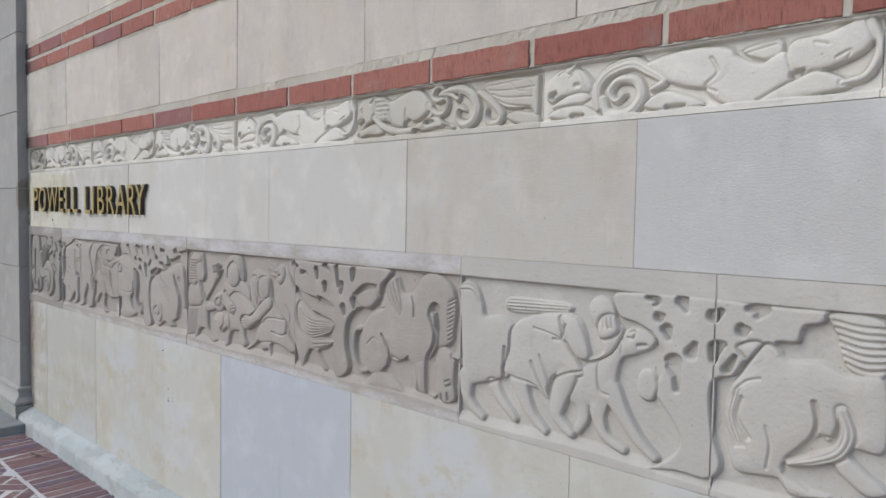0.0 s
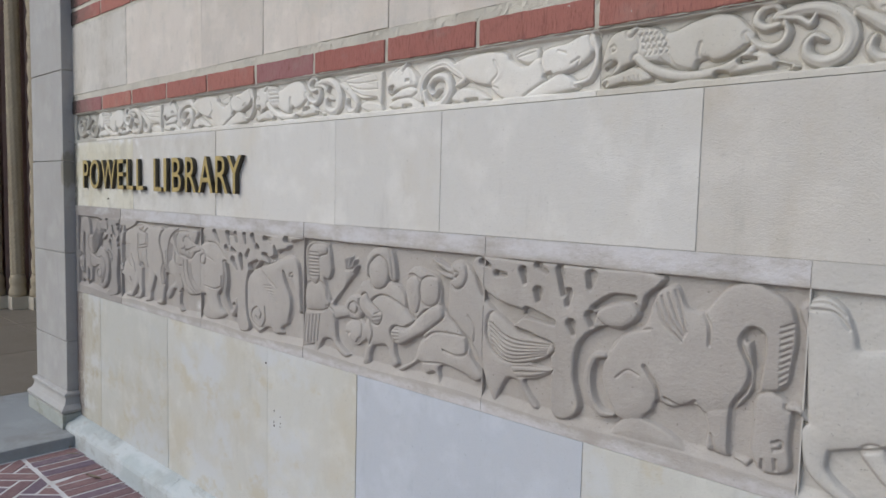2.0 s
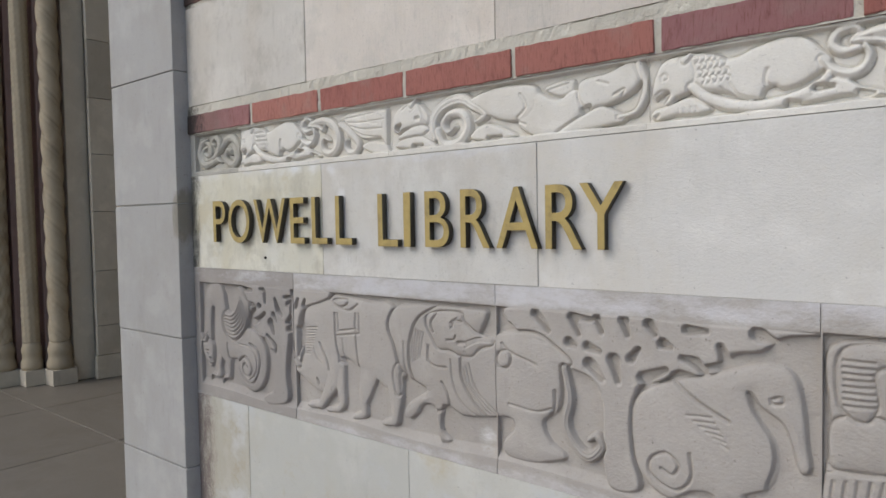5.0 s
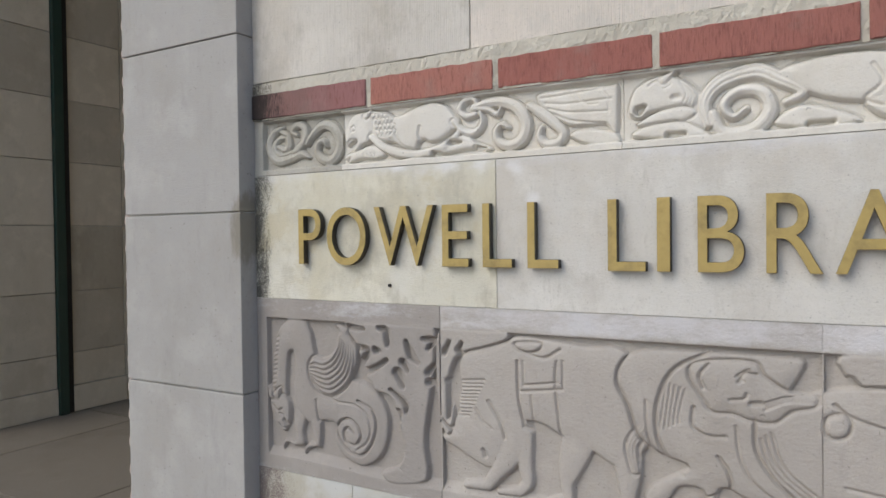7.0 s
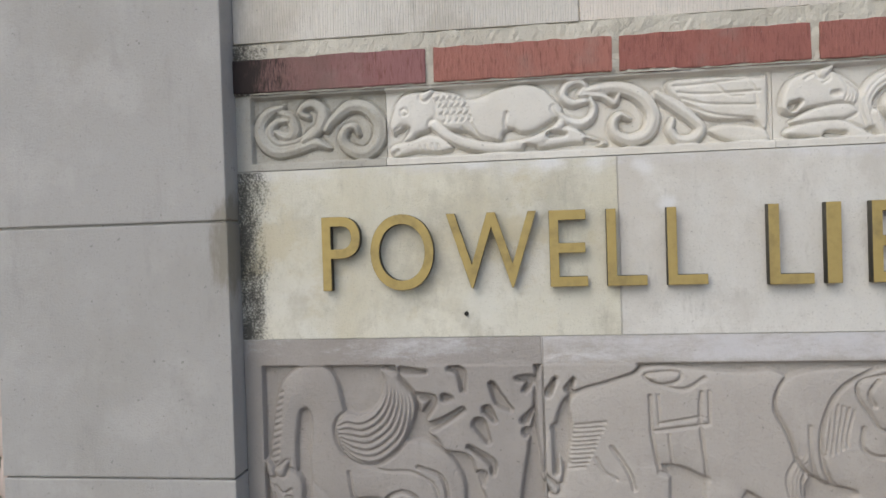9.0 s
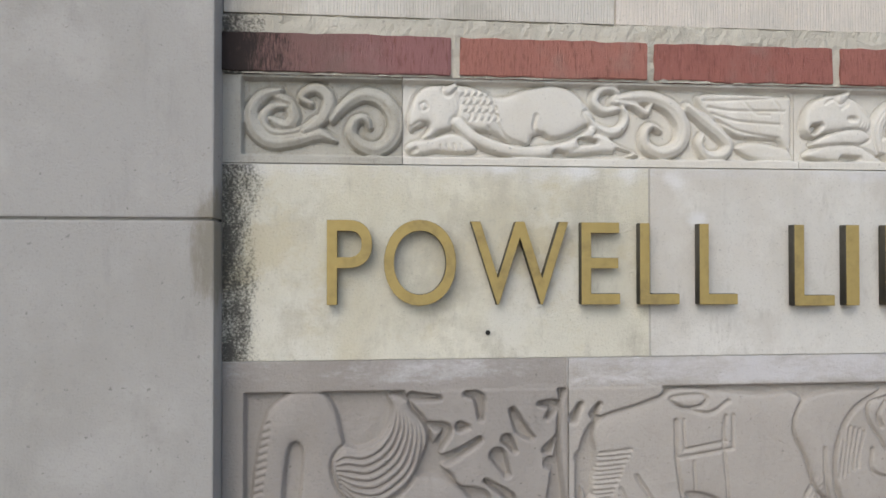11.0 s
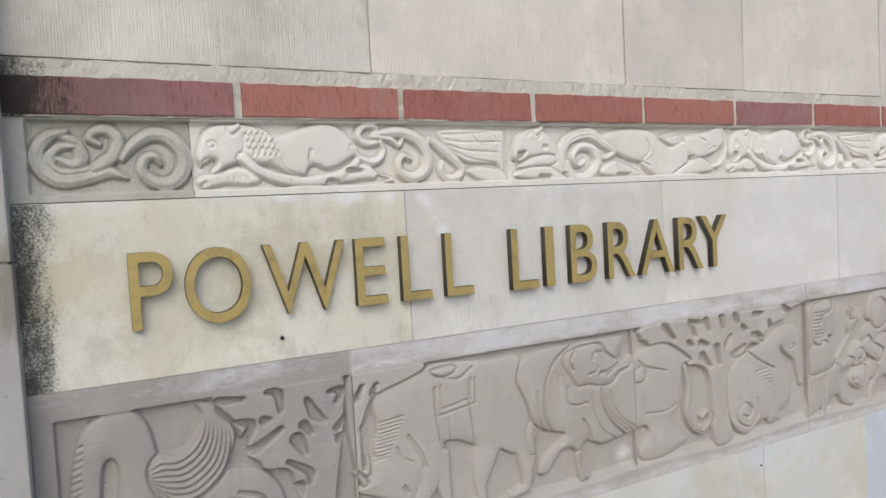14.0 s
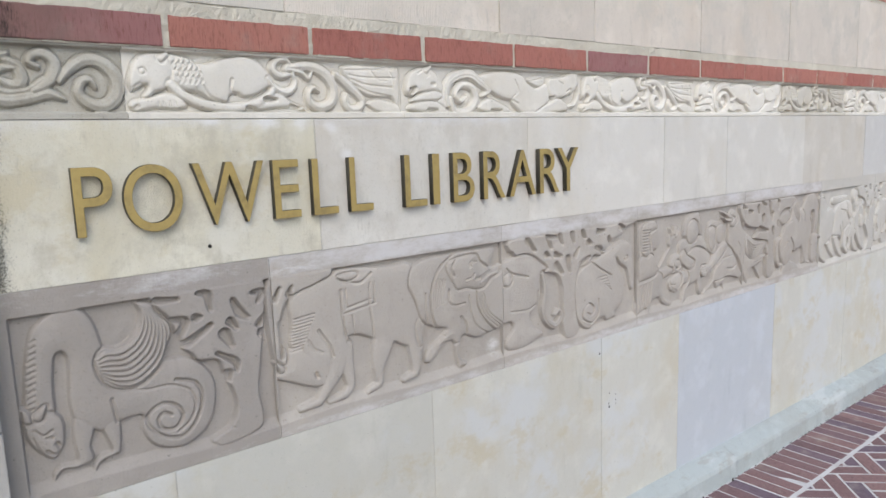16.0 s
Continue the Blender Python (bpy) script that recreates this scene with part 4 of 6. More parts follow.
def leafy_tree(r):
    r.shape([(250.1, 35.7), (264, 36.1), (279.7, 36.1), (296.1, 35.9), (293, 31.6), (292.2, 29.2), (288.3, 24.5), (283.6, 24.3), (278.7, 20.2), (277.8, 13.3), (279.4, 7), (276.4, 3.6), (272.5, 4.2), (271.9, 12.4), (271, 18.1), (266.9, 20.2), (260, 21.8), (264.1, 25), (258.5, 26.1), (252.6, 29.1)], 2.1, soft=0.8)
    r.shape([(282.3, 27), (285.9, 29.9), (290.3, 30.2), (291.7, 27.6), (288.3, 24.8), (284.3, 24.7)], 2.3, True, soft=1.5)
    r.hole([(264, 33.9), (264.6, 31.4)], (0.88, 0.32))
    r.hole([(268.2, 29.7), (268.2, 27.9)], (1.1, 0.41))
    r.hole([(256.7, 32.6), (259.3, 32.6)], (0.62, 0.23))
    r.hole([(273.4, 35.2), (274.5, 29.7)], (0.75, 0.27))
    r.hole([(275.8, 30.3), (275.5, 27.8)], (0.88, 0.32))
    r.hole([(281, 34.4), (280.7, 32)], (1.2, 0.45))
    r.hole([(267.8, 35.5), (270.2, 34.2)], (0.75, 0.27))
    r.hole([(281.6, 27.9), (285.9, 30.3), (290.5, 31)], (0.39, 0.84, 0.35))
    r.hole([(281.1, 26.1), (281.4, 24.4)], (1.1, 0.41))
    r.hole([(276.6, 23.9), (277.2, 22)], (1, 0.36))
    r.hole([(265.5, 24.9), (272.2, 23.6)], (1.1, 0.41))
    r.hole([(260.3, 22), (264.7, 24.3)], (1, 0.36))
    r.hole([(252.5, 34.9), (254.6, 34.2)], (0.75, 0.27))


def resting_horse(r):
    r.shape([(285.3, 20), (288.2, 23.6), (292.8, 26.2), (294.8, 32.4), (298.5, 34.4), (300.9, 30.5), (304, 30.2), (305.6, 32.1), (308.2, 35.2), (312, 36.3), (315.7, 35), (318.7, 32.5), (319.7, 27.8), (319.2, 23.5), (318.2, 19), (313.1, 16.9), (310.4, 13.8), (305.5, 11.6), (303.2, 12.8), (298.7, 11.4), (295.8, 11.8), (294.8, 9), (291.4, 7.1), (287.8, 6.8), (285.1, 10.8), (283.9, 15.1)], 2.1)
    r.shape([(305, 13), (305.7, 9), (305.4, 5.8), (306.4, 5.1), (310.9, 4.8), (312.7, 4), (313.3, 5.5), (310.1, 6.1), (309.9, 13.7)], 2)
    r.shape([(290.2, 7.9), (293.1, 7.9), (298.3, 6.6), (302.3, 3.9), (300.2, 3.1), (295.2, 2.5), (289.2, 2.6), (286.1, 3.5)], 2)
    r.hole([(311.8, 26.5), (312.5, 27.6), (313.5, 26.8), (313.9, 23), (313.6, 18)], (0.55, 1.2, 0.5))
    r.hole([(313.6, 18), (312.4, 15.3), (310.5, 12.8), (310.5, 7.2)], (0.28, 0.6, 0.25))
    r.groove([(312.9, 28.3), (311.4, 27.4), (310.9, 25.2), (312.7, 21.3), (312.1, 17.7), (309.9, 13.8), (309.8, 7), (310.2, 4.6)], 0.5, 0.8)
    r.groove([(293.2, 18.1), (294.4, 16.6), (296, 14.2), (295.9, 10.7), (293.5, 8.2)], 0.5, 0.7)
    r.groove([(287.4, 14.9), (289.7, 16.8), (292.1, 16.2)], 0.25, 0.3)
    r.groove([(297.5, 12.9), (300.8, 11.9), (303.2, 13.5)], 0.4, 0.5)
    r.groove([(304, 29.9), (305.3, 27.5), (305.4, 24.3)], 0.4, 0.5)
    r.groove([(285.9, 20.1), (288.8, 23.9), (294, 25.5)], 0.3, 0.35)
    r.fan(4, [(294.8, 31.3), (296.7, 27.3), (300.2, 24.1)], [(298.6, 33.4), (299.9, 29.9), (301.1, 25.9)], 0.3, 0.4)
    r.groove([(317.3, 29.3), (319, 30.1)], 0.26, 0.35)
    r.groove([(317.3, 28.3), (318.9, 29.1)], 0.26, 0.35)
    r.groove([(317.3, 27.2), (318.8, 28)], 0.26, 0.35)
    r.groove([(317.3, 26.2), (318.8, 27)], 0.26, 0.35)
    r.groove([(317.4, 25.1), (318.7, 25.9)], 0.26, 0.35)
    r.groove([(317.4, 24.1), (318.6, 24.9)], 0.26, 0.35)
    r.groove([(317.4, 23), (318.6, 23.8)], 0.26, 0.35)
    r.groove([(317.4, 22), (318.5, 22.8)], 0.26, 0.35)
    r.groove([(317.4, 20.9), (318.4, 21.7)], 0.26, 0.35)
    r.groove([(317.5, 19.9), (318.3, 20.6)], 0.26, 0.35)
    r.groove([(317.5, 18.8), (318.3, 19.6)], 0.26, 0.35)
    r.shape([(313.6, 16.5), (315.8, 18), (318.7, 17), (319.7, 15), (319.5, 9.7), (319.9, 5.9), (318.4, 4.3), (315.2, 4), (313.2, 6.9), (313.4, 12)], 2.3, True)
    r.groove([(317, 9.5), (318.1, 10), (318.3, 8.9), (317.3, 8.4)], 0.35, 0.5)
    r.groove([(315.4, 6.1), (315.3, 4.4)], 0.35, 0.5)
    r.groove([(317.5, 6.7), (317.6, 5)], 0.35, 0.5)
    r.stroke([(319.3, 16.1), (320.8, 15.9), (322, 14.1)], (0.8, 0.7, 0.4), 2.2)
    r.groove([(306.3, 8.1), (307.1, 5.3)], 0.4, 0.5)
    r.groove([(303.9, 3.3), (306, 3.4)], 0.4, 0.5)
    r.groove([(294, 3), (297.4, 3.4)], 0.4, 0.5)
    r.stroke([(284.4, 18.7), (282.2, 18), (281, 14.6), (281.5, 10), (283.7, 7.2), (286.8, 7.1)], (0.7, 0.9, 1.1, 1.2, 1.1, 0.6), 2.2, 3)


def driven_goat(r):
    r.shape([(319.5, 32.7), (321.2, 34.5), (323.8, 35.2), (326.5, 33.3), (328, 29.7), (328.9, 27.2), (333.4, 27.7), (337.5, 25.8), (340.7, 23.4), (339.3, 18.1), (336.3, 14.3), (333.8, 13), (328, 11.1), (323, 10), (321.8, 15.3), (321.3, 22.2), (320.7, 29)], 2.1)
    r.stroke([(323.3, 12.1), (323.5, 7.3), (325.7, 4.7), (328.5, 3.1)], (2.4, 1.7, 1.3, 1.0), 2.1, -1)
    r.stroke([(331.4, 11.2), (334.1, 7.8), (337.8, 4.6)], (1.7, 1.4, 1.0), 1.7)
    r.groove([(334.9, 20.7), (334.6, 16), (333.8, 13), (328, 10.9)], 0.45, 0.6)
    r.groove([(321.2, 32.9), (324.8, 32.8), (327.1, 30.3)], 0.3, 0.4)
    r.groove([(320.6, 33.8), (323.9, 34.1), (326.5, 32.3)], 0.25, 0.3)


def goat_driver(r):
    r.shape([(335, 32), (342, 32.4), (350.8, 32.3), (352.5, 31.2), (350.2, 30), (342.9, 29.2), (335, 29.1)], 1.7)
    r.fan(4, [(335.5, 31.6), (342.8, 31.9), (351.5, 32)], [(335.5, 29.4), (342.9, 29.7), (350.9, 30.3)], 0.25, 0.4)
    r.shape([(336.8, 25.4), (340.6, 28.2), (349.5, 30.4), (353.7, 29.7), (355.8, 26.6), (356.9, 21.8), (359.9, 23.4), (358.9, 26.4), (361.6, 29.7), (364.2, 28.8), (363.6, 25.9), (361.2, 22.7), (356.7, 20.8), (353.3, 21.2), (351.1, 24.2), (355.4, 18.2), (352.7, 16.8), (349.2, 16.9), (347, 14.3), (346.4, 10.7), (344.4, 12.3), (340.3, 13.1), (334.6, 14.7), (336.1, 20.2)], 2.2)
    r.stroke([(338.7, 13.8), (340.4, 9.9), (342.8, 6.2), (346.2, 3.6)], (2.6, 1.9, 1.4, 1.0), 2, -1)
    r.stroke([(351.3, 16.6), (349.5, 11.3), (349.3, 7.6), (352.8, 4.6)], (2.6, 2.1, 1.5, 1.1), 2.2, -1)
    r.shape([(356.4, 30.8), (356.9, 33.6), (359.5, 34.7), (361.9, 33.7), (362.8, 31), (361.4, 28.5), (358.5, 27.5)], 2.4, True)
    r.shape([(358.5, 27.5), (359.3, 30.3), (361.6, 31.3), (363.1, 30.1), (363.6, 27.9), (361.7, 26.2), (359.4, 25.9)], 2.6, True, soft=1.5)
    r.groove([(359.8, 30.6), (360.6, 28.4)], 0.22, 0.4)
    r.groove([(360.8, 30.9), (361.5, 28.5)], 0.22, 0.4)
    r.groove([(361.8, 31.1), (362.4, 28.6)], 0.22, 0.4)
    r.shape([(349.5, 29.5), (353.7, 29.3), (356, 25.5), (356.9, 21.6), (354.2, 20.9), (351.4, 23.9)], 2.5, True)
    r.groove([(343, 26.2), (349.6, 24.6), (355.4, 18.8)], 0.3, 0.4)
    r.groove([(342.4, 18.6), (345.6, 12.8), (346.4, 11.1)], 0.4, 0.5)
    r.groove([(344.6, 20.2), (346.7, 15.5), (347.1, 11.8)], 0.3, 0.4)
    r.groove([(336.3, 14.3), (342.6, 13.5), (344.1, 12.5)], 0.4, 0.5)
    r.groove([(347, 14.9), (351.3, 17.3), (355.4, 18.5)], 0.35, 0.45)
    r.groove([(351, 27.8), (349.9, 24.6), (348.2, 24.4)], 0.4, 0.5)


def leading_goat(r):
    r.shape([(351.4, 13.9), (355.4, 19.4), (358.7, 21.1), (361.2, 23.3), (364, 27.4), (366.6, 29.1), (369.2, 29.2), (371.4, 27.3), (370.5, 25.4), (367.4, 23.8), (364.4, 22.4), (363.5, 19.6), (363.1, 16.1), (360.9, 12.7), (357, 11.1), (352.9, 11.1)], 2)
    r.stroke([(359.5, 14.2), (359.1, 10), (360.8, 6), (365, 4)], (2.6, 1.8, 1.3, 1.0), 1.9, -1)
    r.stroke([(361.8, 15.8), (364.7, 11.2), (368, 7), (371.7, 4.1)], (2.4, 1.7, 1.4, 1.0), 2.1, -1)
    r.stroke([(354.5, 13.2), (355.7, 8.9), (354.2, 5.7)], (2.0, 1.5, 1.1), 1.7, -1)
    r.groove([(365.8, 28.1), (366.9, 28.3), (366.7, 26.9), (365.7, 27)], 0.35, 0.5)
    r.groove([(367.9, 25.7), (369.3, 25.9)], 0.5, 0.6)
    r.groove([(358.7, 21.1), (359.5, 15.4), (361.5, 14.6)], 0.35, 0.4)
    r.groove([(364.2, 26.6), (364.1, 23.7)], 0.3, 0.3)
    r.shape([(368.1, 20.4), (369.9, 21.2), (371.4, 20.4), (372, 17.7), (370.7, 15), (368.3, 15.3), (367.6, 16.9)], 1.6, soft=1.5)


def shade_tree(r):
    r.shape([(362.1, 35.5), (368.8, 36.3), (375.6, 36.5), (382.5, 36.5), (389.9, 36.2), (395.4, 36.1), (401.4, 36), (400.2, 33.8), (397.7, 33), (396.7, 30.2), (393.4, 29.7), (394.4, 27.7), (391.2, 25.3), (388.4, 25.8), (386.5, 23), (382.6, 20.7), (382.9, 12.4), (384.7, 6.1), (382.2, 2.8), (376.2, 2.7), (368.7, 1.3), (373.9, 4.3), (376.6, 7.8), (375.9, 10.9), (372.4, 15.6), (370.6, 17.5), (372.8, 21.2), (372, 26.5), (367.8, 29.8), (363.5, 31)], 2.1, soft=0.8)
    r.hole([(369.5, 35.3), (371.5, 35), (371.2, 34.1)], (0.28, 0.6, 0.25))
    r.hole([(372.1, 31.8), (372.7, 32.1)], (1, 0.36))
    r.hole([(376.5, 35.2), (377.3, 33.7)], (1.2, 0.45))
    r.hole([(373.6, 29.5), (374.1, 28.1)], (1.1, 0.41))
    r.hole([(373.6, 23.5), (375.5, 23.8), (375.9, 18.4)], (0.5, 1.1, 0.45))
    r.hole([(374.6, 22.6), (375.5, 21.1)], (1.2, 0.45))
    r.hole([(378.4, 25.8), (379.1, 27.5)], (1.1, 0.41))
    r.hole([(382.6, 25.1), (382.9, 27.4), (384.3, 28.2)], (0.5, 1.1, 0.45))
    r.hole([(382.4, 33.2), (383.8, 34.2)], (1.1, 0.41))
    r.hole([(388.5, 35.1), (390.9, 35.3), (390, 34)], (0.5, 1.1, 0.45))
    r.hole([(387.7, 31.2), (388.4, 31.4)], (1.2, 0.45))
    r.hole([(385, 23.7), (386.4, 26.3)], (0.75, 0.27))
    r.shape([(386.8, 28.4), (390.6, 29.6), (392, 25.9), (389.8, 25.2), (387.9, 26.5)], 2.3, True, soft=1.5)


def charging_bull(r):
    r.shape([(385.6, 20.3), (387.5, 23.6), (391.1, 29), (393.1, 29), (395.3, 27.1), (400, 27.6), (404.2, 26), (409.5, 25.8), (410, 15), (406.3, 14.1), (405.1, 14.7), (404.5, 19.2), (403.2, 20.3), (403, 17), (401.8, 14.4), (400.4, 15), (398.1, 12.5), (395.9, 10.3), (395.1, 7.8), (399.2, 5.8), (402.6, 5.1), (396.6, 3.8), (394.3, 6.1), (392, 6), (387.2, 5.7), (385.6, 8.9), (384.6, 14.9)], 2.1)
    r.shape([(402.8, 11.8), (404.8, 12.7), (408, 10.4), (410.2, 8.8), (410.3, 7.7), (407.4, 6.8), (404.1, 9), (403, 10)], 1.9, soft=1.5)
    r.shape([(401.2, 35.7), (409.1, 35.1), (409.5, 26.6), (405.8, 26), (403.4, 27.7), (402.4, 31.7)], 1.8)
    r.fan(7, [(401.8, 34.6), (405.5, 34), (409.2, 34)], [(403.8, 27.8), (406.6, 27), (409.5, 27.4)], 0.35, 0.45)
    r.groove([(399.5, 20.7), (400.1, 17.7), (399.7, 15.3), (398.1, 12.8), (395.7, 10.2)], 0.5, 0.7)
    r.groove([(387.7, 19.1), (387.1, 15.4), (389.1, 12.3)], 0.6, 0.7)
    r.groove([(392.1, 15), (392.9, 11.7), (392.4, 7.6)], 0.3, 0.35)
    r.fan(4, [(385.1, 19.1), (384.6, 14.9), (387, 10.3)], [(387.4, 20.6), (386.6, 15.8), (388.6, 10.7)], 0.3, 0.4)
    r.groove([(386.6, 20.4), (388.5, 22.3), (390.9, 23.2)], 0.3, 0.35)
    r.stroke([(396, 9.5), (399.9, 11), (403.3, 13.1), (404.6, 16.4), (403.7, 19.9)], (0.7, 1.1, 1.3, 1.3, 1.0), 2.4, 2)
    r.groove([(395.2, 7.5), (399.2, 5.6)], 0.4, 0.5)
    r.groove([(400.5, 15.3), (402.2, 15.1)], 0.4, 0.5)


def corner_scroll(r):
    r.stroke([(7.5, 10.3), (9.4, 9.1), (10.2, 7.1), (9.4, 5.7), (7.9, 6), (6.8, 6.7)], (0.6, 1.0, 1.1, 1.0, 0.8, 0.5), 1, 1)
    r.stroke([(9.2, 8.6), (7.1, 8.5), (5.7, 7.1), (6.1, 5.1), (8.3, 4.2), (11.2, 4.9), (13.4, 6.8)], (0.4, 0.7, 0.8, 0.9, 0.9, 0.8, 0.5), 0.9)
    r.stroke([(8.3, 11), (5.6, 10.1), (3.9, 7.7), (4.4, 5), (6.7, 3.2), (10.4, 3.5), (13.7, 4.5), (16.4, 3.5)], (0.5, 1.0, 1.1, 1.2, 1.1, 1.0, 1.1, 0.4), 1.1, 1)
    r.stroke([(12.7, 9), (11.4, 9.8), (12.2, 11), (13.9, 11.3), (15.4, 9.9), (15.1, 7.7), (13.7, 6.1), (11.7, 4.9)], (0.6, 0.7, 0.8, 1.0, 1.1, 1.1, 0.9, 0.5), 1.1)
    r.stroke([(15.9, 6.5), (17.5, 8.6), (20.4, 10.5), (23.4, 9.9), (25.4, 7.2), (25, 4.2), (22.9, 2.4), (20.4, 2.8), (18.8, 4.6), (19.4, 6.6), (20.9, 6.9), (21.6, 5.6)], (0.5, 0.9, 1.2, 1.3, 1.4, 1.3, 1.2, 1.1, 1.0, 0.85, 0.7, 0.5), 1.2, 1)


def crouching_lion(r):
    r.shape([(13.1, 10.6), (15.7, 10.7), (18.8, 11.8), (23, 12.6), (26.3, 11.9), (28.4, 10), (30, 7.9), (28.5, 6.4), (25.4, 4.7), (23, 4.3), (21.7, 5), (20.2, 4.6), (19.3, 3.2), (16.3, 3.6), (13.9, 4.9), (10.5, 5.5), (8, 7), (8.5, 10.8)], 1.35, soft=2)
    r.shape([(1, 8.2), (2, 10.8), (3.5, 12), (5.8, 12.3), (7.9, 11.9), (8.8, 10.6), (8.3, 7), (7.3, 5.6), (5.4, 4.9), (4.1, 3.7), (2.9, 4.1), (3.9, 5.6), (3.6, 6.3), (2.4, 5.7), (1.3, 5), (0.7, 6.3)], 1.5, True, soft=1.8)
    r.shape([(7.2, 12.1), (10.9, 12), (13.6, 10.8), (14.6, 8.8), (14, 5.9), (11.5, 5.5), (8.7, 6.5), (7.7, 8.9)], 1.5, soft=1.2)
    r.groove([(8.6, 11.8), (9.5, 11.3), (9.1, 10.6)], 0.24, 0.45)
    r.groove([(8.9, 10.6), (9.8, 10.1), (9.4, 9.3)], 0.24, 0.45)
    r.groove([(9.2, 9.3), (10.1, 8.8), (9.7, 8.1)], 0.24, 0.45)
    r.groove([(9.5, 8.1), (10.4, 7.6), (10.1, 6.8)], 0.24, 0.45)
    r.groove([(9.6, 11.8), (10.5, 11.3), (10.2, 10.6)], 0.24, 0.45)
    r.groove([(9.9, 10.6), (10.8, 10.1), (10.5, 9.3)], 0.24, 0.45)
    r.groove([(10.2, 9.3), (11.1, 8.8), (10.8, 8.1)], 0.24, 0.45)
    r.groove([(10.5, 8.1), (11.4, 7.6), (11.1, 6.8)], 0.24, 0.45)
    r.groove([(10.6, 11.8), (11.6, 11.3), (11.2, 10.6)], 0.24, 0.45)
    r.groove([(10.9, 10.6), (11.9, 10.1), (11.5, 9.3)], 0.24, 0.45)
    r.groove([(11.3, 9.3), (12.2, 8.8), (11.9, 8.1)], 0.24, 0.45)
    r.groove([(11.6, 8.1), (12.5, 7.6), (12.2, 6.8)], 0.24, 0.45)
    r.groove([(11.7, 11.8), (12.6, 11.3), (12.3, 10.6)], 0.24, 0.45)
    r.groove([(12, 10.6), (12.9, 10.1), (12.6, 9.3)], 0.24, 0.45)
    r.groove([(12.3, 9.3), (13.3, 8.8), (12.9, 8)], 0.24, 0.45)
    r.groove([(12.6, 8.1), (13.6, 7.6), (13.2, 6.8)], 0.24, 0.45)
    r.groove([(12.8, 11.8), (13.7, 11.3), (13.4, 10.6)], 0.24, 0.45)
    r.groove([(13.1, 10.6), (14, 10.1), (13.7, 9.3)], 0.24, 0.45)
    r.groove([(13.4, 9.3), (14.3, 8.8), (14, 8)], 0.24, 0.45)
    r.groove([(13.7, 8), (14.6, 7.5), (14.3, 6.8)], 0.24, 0.45)
    r.groove([(8.2, 10.8), (8.7, 8.7), (8.3, 6.8), (7.3, 5.5)], 0.3, 0.4)
    r.groove([(2.6, 9.1), (3.3, 9.4), (3.8, 8.6), (2.9, 8.2), (2.6, 9.1)], 0.28, 0.4)
    r.groove([(6.2, 11.7), (7.1, 11.3), (7.3, 10.6)], 0.3, 0.4)
    r.groove([(1.2, 5.7), (2.5, 6.5), (3.4, 6.3)], 0.3, 0.45)
    r.hole([(2, 5), (3.3, 5.4)], (0.56, 0.2))
    r.hole([(-1.1, 9.9), (0.8, 9.4)], (0.5, 0.18))
    r.stroke([(6.8, 11.3), (7.9, 12)], (0.9, 0.6), 1.7)
    r.shape([(0.4, 2.4), (1.2, 3.5), (3.9, 4), (7.2, 5), (9.5, 4.3), (11.5, 2.5), (9.4, 1.8), (5.2, 2), (3.3, 1.6), (1.5, 1.4)], 1.2, True, soft=1)
    r.groove([(5.7, 3), (5.9, 2.3)], 0.22, 0.3)
    r.groove([(6.7, 3.1), (7, 2.3)], 0.22, 0.3)
    r.groove([(7.8, 3.2), (8, 2.4)], 0.22, 0.3)
    r.groove([(8.8, 3.2), (9, 2.5)], 0.22, 0.3)
    r.groove([(1.4, 2), (1.9, 2.3)], 0.5, 0.7)
    r.stroke([(8.2, 6.5), (10.5, 4.6), (14.3, 2.9), (19.2, 2.1), (24.5, 2.7), (28.3, 4.4), (29.9, 6.1)], (0.9, 1.0, 1.1, 1.0, 1.0, 0.9, 0.7), 1.45)
    r.groove([(14.5, 6.4), (15.8, 4.4), (18.3, 3.4)], 0.3, 0.4)
    r.groove([(13, 5.9), (14.8, 4.1), (16.8, 3.3)], 0.25, 0.35)
    r.groove([(20.6, 7.8), (20.3, 5.8), (21.6, 4.6)], 0.4, 0.5)
    r.shape([(21.8, 1.9), (26.7, 3.4), (28.7, 4.8), (31.4, 5.2), (34, 3.4), (36.9, 2.3), (36.6, 1.6), (32.1, 2.2), (26.5, 1.7)], 1.2, soft=1)
    r.hole([(27.8, 3.9), (30.2, 3.9)], (0.5, 0.18))
    r.hole([(23.9, 1.8), (25.3, 1.9)], (0.62, 0.23))
    r.hole([(33.8, 2.3), (35.7, 2.2)], (0.62, 0.23))
    r.stroke([(28.6, 8.1), (30.3, 6.2), (32.5, 5.4), (34.3, 6.1), (35.1, 7.8), (34.5, 9.4)], (0.6, 0.8, 0.9, 0.8, 0.7, 0.5), 1.3, 1)
    r.stroke([(33.6, 9.1), (31.4, 8.9), (30, 10.1), (30.7, 11.8), (32.7, 12.3), (33.8, 11.4), (32.8, 10.4)], (0.6, 0.8, 0.8, 0.75, 0.7, 0.6, 0.5), 1.3)
    r.stroke([(32.9, 10.2), (36.1, 11), (39.7, 10.9), (42.9, 9.2), (44.5, 6.2), (43.6, 3.4), (40.9, 2.3), (38.5, 3.3), (38.1, 5.3), (39.2, 6.5), (40.7, 5.8)], (0.7, 1.1, 1.2, 1.3, 1.3, 1.2, 1.1, 1.0, 0.8, 0.7, 0.5), 1.4, 1)
